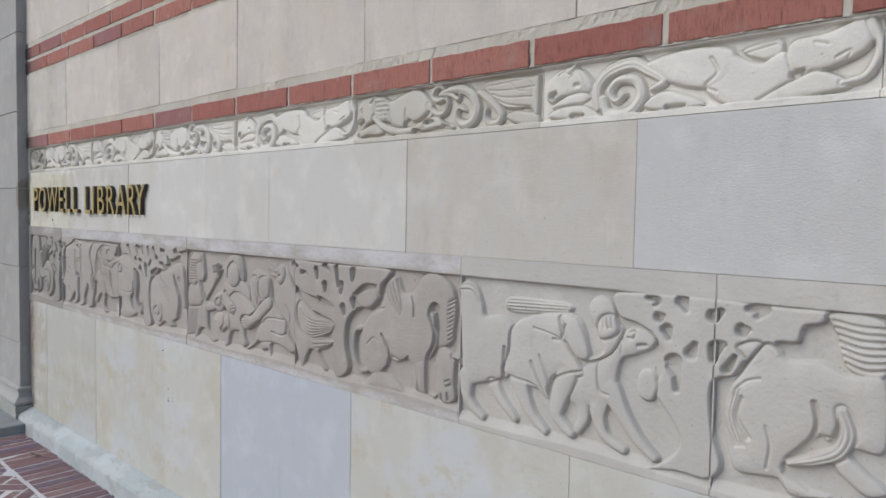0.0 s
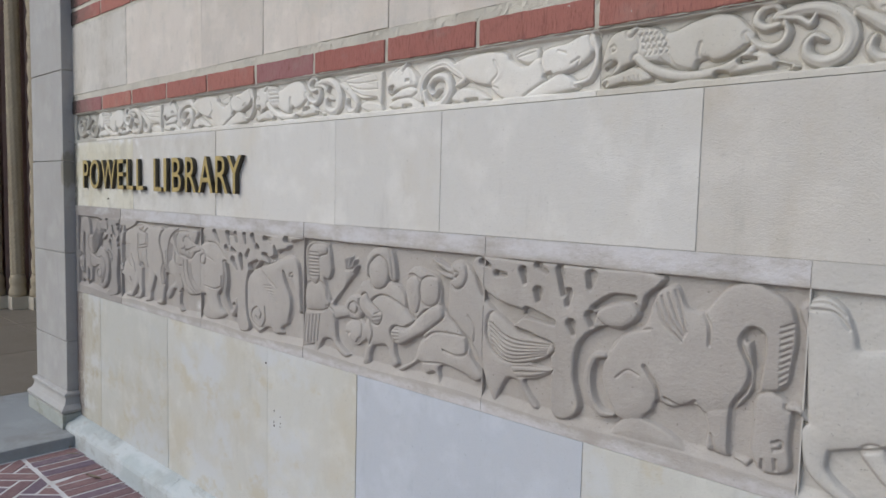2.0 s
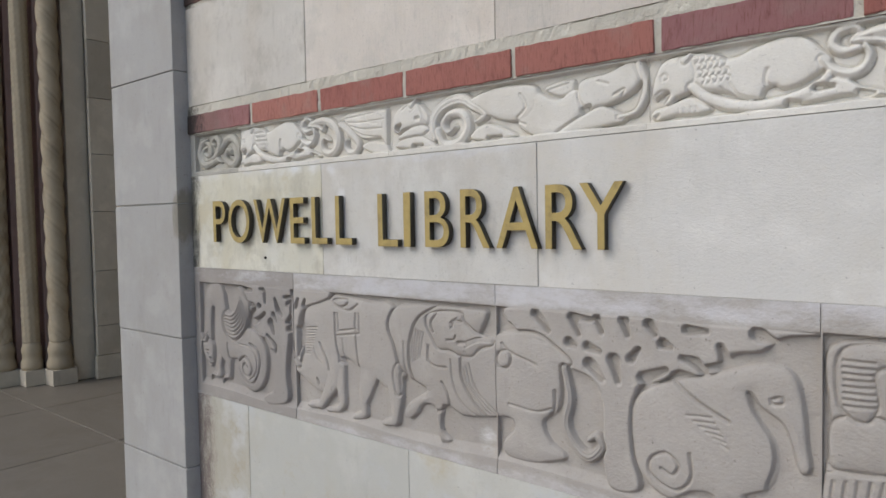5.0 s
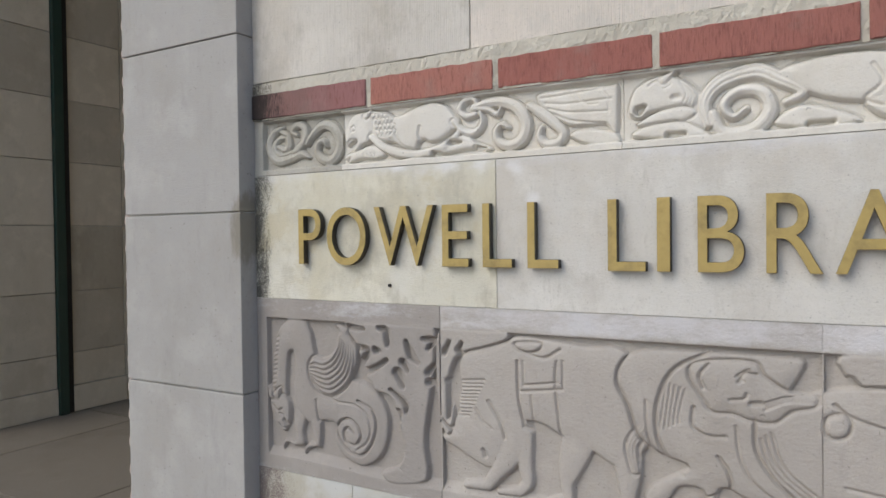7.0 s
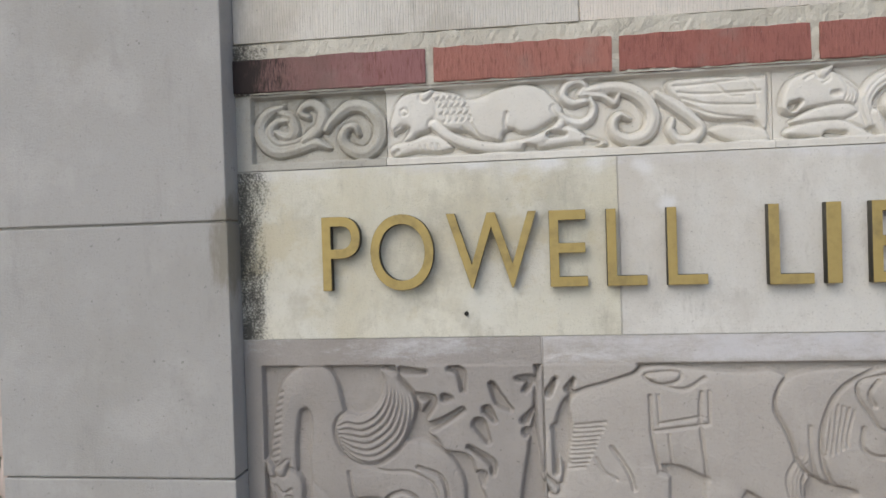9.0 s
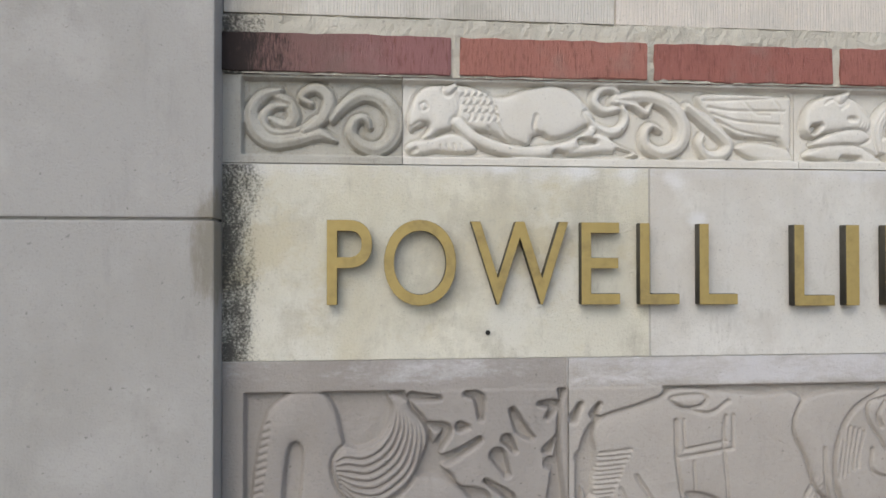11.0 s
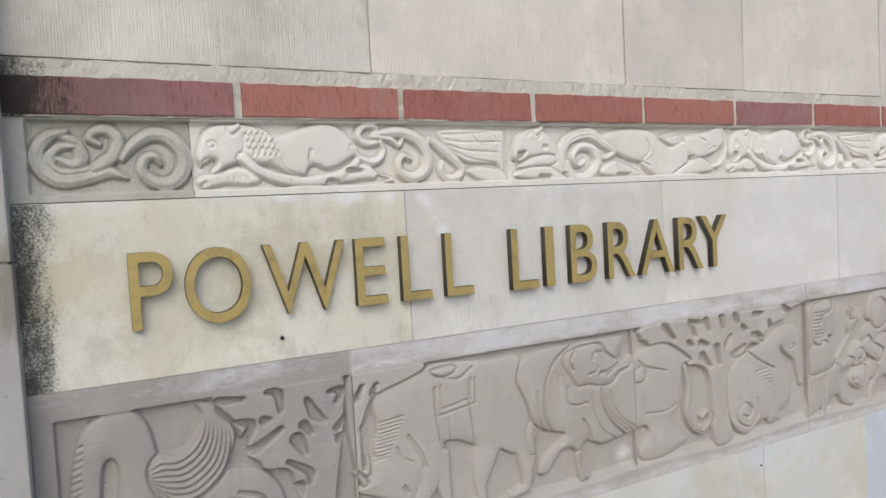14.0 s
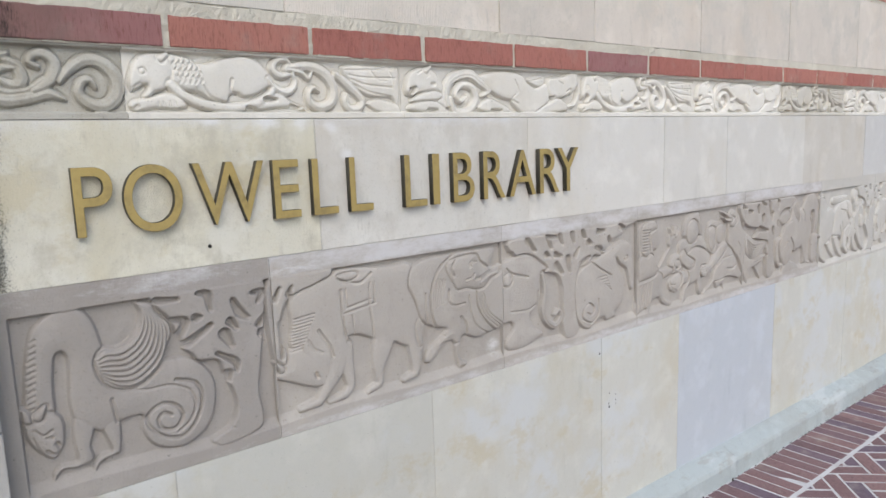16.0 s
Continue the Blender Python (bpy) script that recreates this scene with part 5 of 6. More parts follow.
    r.stroke([(33.4, 10.1), (36.5, 9.7), (38.3, 8.6), (39.1, 9.8)], (0.4, 0.6, 0.7, 0.4), 1.2)
    r.stroke([(45.2, 9.6), (48.2, 7.4), (50.7, 5.3), (52, 3.7), (50.9, 2.1), (48.5, 2), (47.2, 3.6), (47.6, 5.2)], (0.8, 1.1, 1.0, 1.0, 0.95, 0.9, 0.8, 0.6), 1.3, 1)
    r.shape([(47, 11.6), (52.1, 12), (60.5, 11.7), (62.4, 11.5), (62.5, 8), (62.3, 3.3), (61.2, 3.1), (60, 4.6), (56.2, 4.8), (53, 5.1), (49.1, 7.9), (47.1, 9.6)], 1, soft=1)
    r.fan(4, [(47.7, 10.7), (52.1, 10.8), (61.6, 11.4)], [(49.8, 7.6), (53.9, 5.9), (60.3, 4.9)], 0.25, 0.42)
    r.groove([(54.4, 10.7), (56.3, 8.8), (58.6, 8.6)], 0.25, 0.35)
    r.groove([(59.1, 11.3), (60.5, 9.3), (60.6, 6.6)], 0.25, 0.3)
    r.shape([(53, 3.2), (56.2, 4.3), (61.4, 3.3), (62.5, 2.4), (62.3, 1.2), (56.7, 1.3)], 0.9, soft=1)


def sleeping_beast(r):
    r.shape([(11.1, 9.8), (13.6, 7.3), (14.9, 4.7), (13.3, 2.1), (8.9, 3.4), (7.6, 6)], 1, soft=1.5)
    r.shape([(1, 7.5), (2.3, 10.5), (5.9, 12.1), (9.5, 11.4), (12, 9.3), (12.4, 6.9), (10.5, 5.4), (7.6, 6), (5.1, 5.9), (2.8, 5), (1.1, 5.6)], 1.5, True, soft=1.8)
    r.groove([(4.5, 10.5), (5.8, 11.2), (7.2, 10.7)], 0.28, 0.4)
    r.hole([(2.8, 6.4), (3.7, 7)], (0.69, 0.25))
    r.groove([(8.7, 8.1), (9.4, 8.1)], 0.6, 0.8)
    r.groove([(7.3, 11.9), (8.2, 10.5), (7.2, 9.8)], 0.28, 0.4)
    r.stroke([(7.1, 11.3), (8.5, 12.2)], (0.9, 0.5), 1.6)
    r.fan(4, [(9.7, 10.7), (10.7, 8.3), (9.7, 6.2)], [(11.3, 9), (12.1, 7.4), (11.4, 5.7)], 0.2, 0.35)
    r.groove([(1.1, 5.9), (2.8, 5.1), (4.5, 5.8)], 0.25, 0.4)
    r.shape([(2.3, 4), (5.5, 5.9), (10.3, 6.6), (12.3, 5.1), (9.2, 3.7), (4.6, 3.5)], 1.35, True, soft=1.2)
    r.shape([(2.1, 1.7), (3.2, 3.5), (9, 4.1), (12.1, 2.9), (14.1, 1)], 1.2, True, soft=1.2)
    r.hole([(7.8, 1.6), (10.3, 1.8)], (0.56, 0.2))
    r.stroke([(14.2, 3.2), (13.6, 6.9), (16, 9.9), (21.2, 11.1), (24.9, 9.2), (28, 6.9), (25.6, 5.5)], (0.8, 1.1, 1.3, 1.4, 1.2, 0.9, 0.6), 1.3, 2)
    r.stroke([(14.9, 4.7), (16.5, 1.5), (20.9, 1.6), (23.4, 4.5), (22.1, 7.6), (18.5, 8), (16.5, 5.9), (17.9, 3.9), (19.9, 5.1)], (0.8, 1.1, 1.2, 1.2, 1.1, 0.95, 0.8, 0.65, 0.5), 1.45, 1)
    r.shape([(24.3, 10.5), (29.6, 12), (36.7, 12.1), (41.1, 10.7), (41.2, 7), (38.6, 4.6), (34.1, 4.7), (29.2, 6.3), (26.4, 8.5)], 1.4, soft=2)
    r.shape([(38.9, 11.6), (42.2, 9.4), (45.7, 7.9), (49.6, 9.3), (51.2, 6.4), (50.3, 3.3), (45.7, 0.7), (39.9, 1.2), (36.1, 4.3), (39.1, 7.1)], 1.35, soft=2)
    r.groove([(37.2, 9.9), (38.4, 7.1), (36.2, 4.9), (38.3, 3.6)], 0.35, 0.45)
    r.shape([(23.8, 2.3), (27.5, 4.9), (32.4, 3.7), (35.9, 1.5), (28.9, 1.1)], 1.2, True, soft=1)
    r.hole([(28.9, 1.6), (32.2, 1.8)], (0.44, 0.16))
    r.shape([(50.8, 10.7), (56.1, 11.4), (60.5, 12.7), (63.5, 11.5), (62.1, 7.9), (58, 5.8), (52.3, 5), (50.2, 7.7)], 1.5, True, soft=1.5)
    r.groove([(57.7, 7.1), (59.7, 7.9), (58.8, 5.9)], 0.3, 0.5)
    r.groove([(54.5, 10), (56.4, 9.3)], 0.35, 0.4)
    r.hole([(51.2, 5.1), (52.7, 5.6)], (0.5, 0.18))
    r.shape([(44.6, 0.7), (51.5, 4.4), (55.7, 5.3), (59.7, 2.2), (52, 1.1)], 1.3, True, soft=1.2)
    r.stroke([(62.4, 12.3), (63.7, 7.9), (62, 3.8), (58.6, 2.9)], (0.7, 0.8, 0.7, 0.5), 1.3)
    r.shape([(42.5, 10.4), (48.7, 11.5), (49.2, 9.1), (45.9, 8.3)], 0.9, soft=0.8)
    r.groove([(43.5, 9.9), (48.2, 10.7)], 0.25, 0.4)


# ---- the wall ----
X0, X1 = 0.0145, 6.2
JOINT = 0.002
wall = tagged(new("wall_north"), "long library wall of cream cast stone with brick courses", "wall", kind="structure")
part("backing", box((X0, 0.035, 0.0), (X1, 0.4, 5.0)), GROUT, wall)


def blocks(edges, z0, z1, materials, deep=0.035, bevel=0.0009, wear=0.0007, gap=JOINT):
    for i, (a, b) in enumerate(zip(edges, edges[1:])):
        out = 0.0005 * math.sin(i * 2.3 + z0 * 5)
        bm = box((a + gap / 2, -out, z0 + gap / 2), (b - gap / 2, deep, z1 - gap / 2), bevel)
        part("stone_block", worn(bm, wear, i + z0), materials[i % len(materials)], wall)


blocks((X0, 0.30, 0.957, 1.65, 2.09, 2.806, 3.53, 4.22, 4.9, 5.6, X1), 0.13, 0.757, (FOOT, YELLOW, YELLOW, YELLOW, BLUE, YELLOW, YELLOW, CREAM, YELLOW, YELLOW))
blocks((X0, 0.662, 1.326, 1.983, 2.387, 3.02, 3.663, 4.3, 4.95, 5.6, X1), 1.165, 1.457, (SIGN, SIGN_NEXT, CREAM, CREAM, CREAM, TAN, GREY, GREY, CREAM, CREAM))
blocks((X0, 0.608, 1.228, 1.618, 2.192, 2.846, 3.517, 4.15, 4.8, 5.45, X1), 1.677, 1.99, (UPPER_AGED,) + (UPPER,) * 9, wear=0.0025, gap=0.0034)
blocks((X0, 0.9, 1.62, 2.35, 3.05, 3.75, 4.45, 5.2, X1), 2.162, 2.62, (UPPER,), wear=0.0025)
blocks((X0, 0.55, 1.3, 2.0, 2.7, 3.4, 4.1, 4.8, 5.5, X1), 2.624, 3.1, (UPPER,), wear=0.0025)
blocks((X0, 1.5, 3.0, 4.5, X1), 3.104, 5.0, (UPPER,), wear=0.0025)

# fine mortar in the joints, just behind the face
for z0, z1 in ((0.15, 0.757), (1.163, 1.4585), (1.677, 1.99), (2.162, 5.0)):
    part("joint_mortar", box((X0, 0.0017 if z0 < 1.5 else 0.004, z0), (X1, 0.034, z1 - 0.001)), MORTAR if z0 > 1.5 else JOINTS, wall)
for i, x in enumerate((0.532, 1.218, 1.838, 2.532, 3.212, 3.828)):
    part("joint_mortar", box((x - 0.0012, 0.0014, 0.757), (x + 0.0012, 0.05, 1.164)), RELIEF if x < 3 else RELIEF_PALE, wall)
part("stone_block", box((4.507, 0.0, 0.758), (X1, 0.035, 1.163), 0.002), RELIEF_PALE, wall)

# mortar beds round the brick courses, uneven at the edge
for z0, z1 in ((1.590, 1.681), (1.988, 2.163)):
    n, levels = 900, 9
    verts, faces = [], []
    for i in range(n + 1):
        x = X0 + (X1 - X0) * i / n
        up = 0.003 * noise.noise((x * 23, z1, 0)) + 0.002 * noise.noise((x * 71, z1, 3))
        for j in range(levels):
            z = z0 + (z1 - 0.004 + up - z0) * j / (levels - 1)
            grit = 0.0022 * noise.noise((x * 60, z * 60, 5)) + 0.0016 * noise.noise((x * 170, z * 170, 9))
            verts.append((x, -0.001 + grit * 1.5, z))
        verts.append((x, 0.006, z1 + up))
    m = levels + 1
    for i in range(n):
        for j in range(levels):
            faces.append((i * m + j, (i + 1) * m + j, (i + 1) * m + j + 1, i * m + j + 1))
    me = bpy.data.meshes.new("mortar_bed")
    me.from_pydata(verts, [], faces)
    me.materials.append(MORTAR)
    new("mortar_bed", me).parent = wall


def rough_brick(lo, hi, seed):
    bm = box(lo, hi, 0.0025)
    long_edges = [e for e in bm.edges if abs(e.verts[0].co.x - e.verts[1].co.x) > 0.05]
    bmesh.ops.subdivide_edges(bm, edges=long_edges, cuts=26)
    for v in bm.verts:
        v.co += Vector(noise.noise_vector(v.co * 33 + Vector((seed * 3.7, 0, seed)))) * 0.0021
        v.co += Vector(noise.noise_vector(v.co * 140 + Vector((seed, seed * 5, 0)))) * 0.0013
    return bm


def brick_course(z0, z1, first, pitch=0.305):
    course = tagged(new("brick_course"), "course of long red bricks in pale mortar", "brick course", kind="structure")
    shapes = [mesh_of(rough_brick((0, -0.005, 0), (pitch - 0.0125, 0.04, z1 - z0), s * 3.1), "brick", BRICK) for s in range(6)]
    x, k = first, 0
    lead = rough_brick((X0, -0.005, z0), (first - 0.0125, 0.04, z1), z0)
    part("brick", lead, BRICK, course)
    while x < X1 - pitch:
        ob = new("brick", shapes[(k * 5 + int(z0 * 10)) % 6])
        ob.location = (x, 0.0012 * math.sin(k * 1.9), z0)
        ob.parent = course
        x, k = x + pitch, k + 1


brick_course(1.593, 1.651, 0.3655)
brick_course(1.999, 2.057, 0.3655)
brick_course(2.075, 2.133, 0.256)

# ---- plinth along the foot of the wall ----
plinth = tagged(new("plinth"), "low splayed stone plinth along the wall foot", "plinth", kind="structure")
for i, (a, b) in enumerate(zip((0.02, 0.56, 1.08, 1.72, 2.40, 3.1, 3.8, 4.5, 5.3), (0.5585, 1.0785, 1.7185, 2.3985, 3.0985, 3.7985, 4.4985, 5.2985, X1))):
    prof = ((0.03, 0.158), (-0.001, 0.157), (-0.012, 0.154), (-0.054, 0.134), (-0.066, 0.126), (-0.071, 0.112), (-0.073, 0.02), (0.03, 0.02))
    bm = profile_run(prof, a, b)
    cuts = [e for e in bm.edges if abs(e.verts[0].co.x - e.verts[1].co.x) > 0.1]
    bmesh.ops.subdivide_edges(bm, edges=cuts, cuts=14)
    part("plinth_stone", worn(bm, 0.0022, 2.2), PLINTH, plinth)

# ---- lower frieze ----
FZ, FH = 0.757, 40.8
LOW = Relief(451, FH, 0.17, 0.5, 0.38, 1.3, 0.5, 1.7)
field = (LOW.x > 4.8) & (LOW.z < FH - 4.7)
ledge = 1.3 * np.clip((np.where(LOW.x < 321, 5.0, 3.6) + 0.4 * np.sin(LOW.x * 0.11) - LOW.z) / 2.0, 0, 1)


CARVED = ((fig_tree, "carved_tree"), (grazing_beast, "carved_winged_beast"), (mulberry_leaves, "carved_leaves"), (burden_beast, "carved_mule"), (thicket, "carved_tree"),
          (turning_beast, "carved_hound"), (beast_tail, "carved_tail"), (wading_bird, "carved_bird"), (seated_figure, "carved_seated_figure"), (woolly_sheep, "carved_sheep"),
          (seated_arm, "carved_arm"), (kneeling_figure, "carved_kneeling_figure"), (leafy_tree, "carved_tree"), (tall_bird, "carved_bird"), (stooping_figure, "carved_stooping_figure"),
          (resting_horse, "carved_horse"), (shade_tree, "carved_tree"), (driven_goat, "carved_goat"), (leading_goat, "carved_goat"), (goat_driver, "carved_stooping_figure"),
          (charging_bull, "carved_bull"))
CARVED_NAMES = [title for _, title in CARVED]
for number, (carve, _) in enumerate(CARVED):
    LOW.begin()
    carve(LOW)
    LOW.end(number + 1)
LOW.h = np.where(field, np.maximum(LOW.h * 0.72, ledge), np.maximum(LOW.h * 0.66, 1.3))
LOW.smooth(1)
chisel = np.random.default_rng(5).normal(size=LOW.h.shape)
for _ in range(3):
    chisel = (chisel + np.roll(chisel, 1, 0) + np.roll(chisel, 1, 1) + np.roll(chisel, -1, 0) + np.roll(chisel, -1, 1)) / 5
LOW.h += chisel * 0.04 + 0.03 * np.sin(LOW.x * 1.9 + 3 * np.sin(LOW.z * 0.7)) * np.sin(LOW.z * 1.3) * (LOW.h < 0.5)
LOW_EDGES = (1.5, 53.2, 121.8, 183.8, 253.2, 321.2, 382.8, 450.5)
LOW_LABELS = (
    "taupe carved terracotta panel of a winged beast and fig tree",
    "taupe carved terracotta panel of a beast carrying a saddle cloth",
    "taupe carved terracotta panel with thicket and long-necked bird",
    "taupe carved terracotta panel of crouching figures and a tall bird",
    "taupe carved terracotta panel with leafy tree and resting horse",
    "pale cream carved terracotta panel of a figure driving goats",
    "pale cream carved terracotta panel of a charging bull")
for i, (a, b) in enumerate(zip(LOW_EDGES, LOW_EDGES[1:])):
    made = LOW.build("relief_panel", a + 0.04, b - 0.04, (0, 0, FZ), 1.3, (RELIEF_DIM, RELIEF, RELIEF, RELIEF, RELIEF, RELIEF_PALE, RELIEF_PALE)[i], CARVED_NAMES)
    relief_thing(made, LOW_LABELS[i], "lower frieze panels")

# ---- upper border frieze ----
UZ, UH = 1.459, 13.1


def border(width, carve, left=0.0):
    r = Relief(width, UH, 0.15, 0.55, 0.4, 0.4, 0.4, 0.75)
    r.h += 0.1
    r.begin()
    carve(r)
    r.end()
    frame_on = (r.z < 1.3) | (r.z > UH - 0.5) | (r.x < left)
    r.h = np.where(frame_on, np.maximum(r.h, 1.5), r.h)
    r.smooth(1)
    return r


LION, BEAST = border(63.2, crouching_lion), border(64, sleeping_beast)
SCROLL = border(26.5, corner_scroll, 2.8)
BORDER_MESH = [kit.build("border_panel", 0, width, (0, 0, 0), 1.75, m, (title,)) for kit, width, m, title in ((SCROLL, 26.5, BORDER_GREY, "carved_scroll"), (LION, 63.2, BORDER, "carved_lion"), (BEAST, 64, BORDER, "carved_beast"), (LION, 63.2, BORDER_AGED, "carved_lion"), (BEAST, 64, BORDER_AGED, "carved_beast"))]
UP_EDGES = (1.5, 28.0, 90.8, 155.6, 217.2, 280.2, 343.0, 406.8, 470, 533, 596)
for i, (a, b) in enumerate(zip(UP_EDGES, UP_EDGES[1:])):
    kit, width = (SCROLL, 26.5) if i == 0 else (LION, 63.2) if i % 2 else (BEAST, 64)
    label = ("weathered cream terracotta border panel carved with scrolls", "cream terracotta border panel carved with a crouching lion and wing", "cream terracotta border panel carved with a stretching beast and scroll")[0 if i == 0 else 1 if i % 2 else 2]
    made = BORDER_MESH[0 if i == 0 else (1 if i % 2 else 2) + (2 if i in (5, 8) else 0)]
    ob = relief_thing(made, label, "upper border panels")
    ob.location = (a / 100 + 0.0006, 0.0, UZ)
    ob.scale = ((b - a - 0.1) / width, 1, 1)

# ---- sign letters ----
def letter(ch, x0, x1, z0=1.246, z1=1.3695):
    cu = bpy.data.curves.new("letter_outline", "FONT")
    cu.body, cu.size, cu.extrude, cu.bevel_depth, cu.bevel_resolution, cu.offset = ch, 0.17, 0.0075, 0.0006, 1, -0.0005
    cu.resolution_u = 8
    tmp = bpy.data.objects.new("letter_outline", cu)
    scene.collection.objects.link(tmp)
    bpy.context.view_layer.update()
    me = bpy.data.meshes.new_from_object(tmp.evaluated_get(bpy.context.evaluated_depsgraph_get()))
    bpy.data.objects.remove(tmp)
    me.name = "sign_letter"
    co = np.empty(len(me.vertices) * 3)
    me.vertices.foreach_get("co", co)
    co = co.reshape(-1, 3)
    lo, hi = co.min(0), co.max(0)
    round_letter = 0.0015 if ch == "O" else 0.0
    out = np.empty_like(co)
    out[:, 0] = (co[:, 0] - lo[0]) / (hi[0] - lo[0]) * (x1 - x0)
    out[:, 2] = -round_letter + (co[:, 1] - lo[1]) / (hi[1] - lo[1]) * (z1 - z0 + 2 * round_letter)
    out[:, 1] = -co[:, 2]
    me.vertices.foreach_set("co", out.reshape(-1))
    me.materials.clear()
    me.materials.append(BRONZE)
    me.materials.append(PATINA)
    me.update()
    me.polygons.foreach_set("material_index", [0 if p.normal.y < -0.5 else 1 for p in me.polygons])
    ob = tagged(new("sign_letter", me), "raised bronze capital " + ch + " with dark sides on stone", "letter", "library name letters")
    ob.location = (x0, -0.0105, z0)
    return ob


SIGN_ROW = (("P", .169, .235), ("O", .252, .359), ("W", .381, .529), ("E", .549, .609), ("L", .640, .702), ("L", .734, .795),
            ("L", .887, .953), ("I", .972, .994), ("B", 1.038, 1.109), ("R", 1.141, 1.220), ("A", 1.236, 1.338), ("R", 1.355, 1.436), ("Y", 1.430, 1.520))
for k, (ch, a, b) in enumerate(SIGN_ROW):
    lift = 0.0035 * max(0, 1 - k / 6)
    letter(ch, a, b, (1.246 if k < 6 else 1.2435) + lift * 0.9, 1.3695 + lift * 1.2)

bm = bmesh.new()
bmesh.ops.create_cone(bm, segments=10, radius1=0.004, radius2=0.0035, depth=0.006, cap_ends=True, matrix=pose(0.409, -0.001, 1.205, 90))
tagged(part("old_nail", bm, BLACK), "small dark nail head in the stone", "nail")

# small drilled holes in the base stones
HOLES = ((1.690, 0.560, .0045), (1.690, 0.525, .006), (1.690, 0.512, .005), (1.724, 0.548, .0035), (1.724, 0.528, .0035), (1.724, 0.515, .0035), (1.64, 0.706, .004))
for hx, hz, hr in HOLES:
    bm = bmesh.new()
    bmesh.ops.create_cone(bm, segments=9, radius1=hr, radius2=hr * 0.8, depth=0.004, cap_ends=True, matrix=pose(hx, 0.0012, hz, 90, 0, 20))
    tagged(part("drill_hole", worn(bm, 0.0012, hx * 40 + hz * 90), BLACK), "small dark drilled hole in the base stone", "hole", "drilled holes")

# ---- pilaster at the corner of the portal ----
PX0, PX1, PY = -0.412, 0.016, -0.05
pilaster = thing("pilaster", "tall pale grey stone pilaster with moulded base beside the portal", "pilaster", at=(-0.2, 0.1, 0.1))
PIL = Matrix.Translation((0.2, -0.1, -0.1))


def of_pilaster(name, bm, material, label="", smooth=False):
    bm.transform(PIL)
    return part(name, bm, material, pilaster, label, smooth)


zs = (0.272, 0.515, 0.938, 1.372, 1.792, 2.22, 2.65, 3.1, 4.0, 5.0)
for i, (a, b) in enumerate(zip(zs, zs[1:])):
    of_pilaster("stone_block", worn(box((PX0, PY + 0.0008 * (i % 2), a + 0.002), (PX1, 0.45, b - 0.002), 0.003), 0.0014, i * 1.3), PILASTER)
of_pilaster("core", box((PX0 + 0.008, PY + 0.008, 0.11), (PX1 - 0.006, 0.44, 5.0)), GROUT)


def base_ring(prof):
    """A moulding that returns round the front and both sides."""
    bm = bmesh.new()
    rows = []
    for out, z in prof:
        rows.append([bm.verts.new(p) for p in ((PX0 - out, 0.45, z), (PX0 - out, PY - out, z), (PX1 + out, PY - out, z), (PX1 + out, 0.05, z))])
    for a, b in zip(rows, rows[1:]):
        for j in range(3):
            bm.faces.new((a[j], a[j + 1], b[j + 1], b[j]))
    bm.faces.new(rows[-1])
    bm.faces.new(rows[0][::-1])
    return bm


of_pilaster("base_moulding", worn(base_ring(((0.026, 0.172), (0.036, 0.178), (0.038, 0.19), (0.03, 0.2), (0.018, 0.212), (0.012, 0.23), (0.011, 0.246), (0.016, 0.25), (0.019, 0.258), (0.016, 0.266), (0.006, 0.27), (0.0, 0.273))), 0.001, 4), PILASTER, "splayed and rounded stone base moulding")
of_pilaster("base_block", worn(base_ring(((0.03, 0.1), (0.034, 0.105), (0.034, 0.166), (0.028, 0.171))), 0.002, 6), MOSS, "worn square stone base block")

# carved leaf edge along the inner arris
bm = bmesh.new()
rows = []
for k in range(700):
    z = 0.29 + k * 0.0052
    s = (k * 0.0052 / 0.075) % 1
    sweep = math.sin(s * math.pi) ** 0.7
    r0 = 0.011 + 0.011 * sweep
    ring = []
    for j in range(8):
        ang = j / 8 * 2 * math.pi
        notch = 0.004 * math.cos(ang * 3 + s * 6.3)
        ring.append(bm.verts.new((PX0 - 0.008 + (r0 + notch) * math.cos(ang), PY + 0.028 + (r0 + notch) * math.sin(ang) * 0.8, z)))
    rows.append(ring)
for a, b in zip(rows, rows[1:]):
    for j in range(8):
        bm.faces.new((a[j], a[(j + 1) % 8], b[(j + 1) % 8], b[j]))
of_pilaster("carved_edge", bm, EDGING, "narrow carved leaf edging", True)

# ---- porch: landing, side walls, ceiling ----
landing = tagged(new("floor"), "worn stone porch floor in large slabs", "floor", kind="structure")
part("bed", box((-9, -7, -0.2), (0.165, 8.0, 0.093)), GROUT, landing)
xs = (-9, -6.5, -4.9, -4.0, -2.9, -1.8, -0.75, 0.17)
ys = (-7, -4.2, -2.2, -0.62, 0.55, 1.75, 3.0, 4.5, 8.0)
for i, (a, b) in enumerate(zip(xs, xs[1:])):
    for j, (c, d) in enumerate(zip(ys, ys[1:])):
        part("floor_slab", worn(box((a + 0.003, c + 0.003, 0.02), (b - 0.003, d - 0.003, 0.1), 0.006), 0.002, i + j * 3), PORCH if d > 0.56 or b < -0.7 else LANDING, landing)

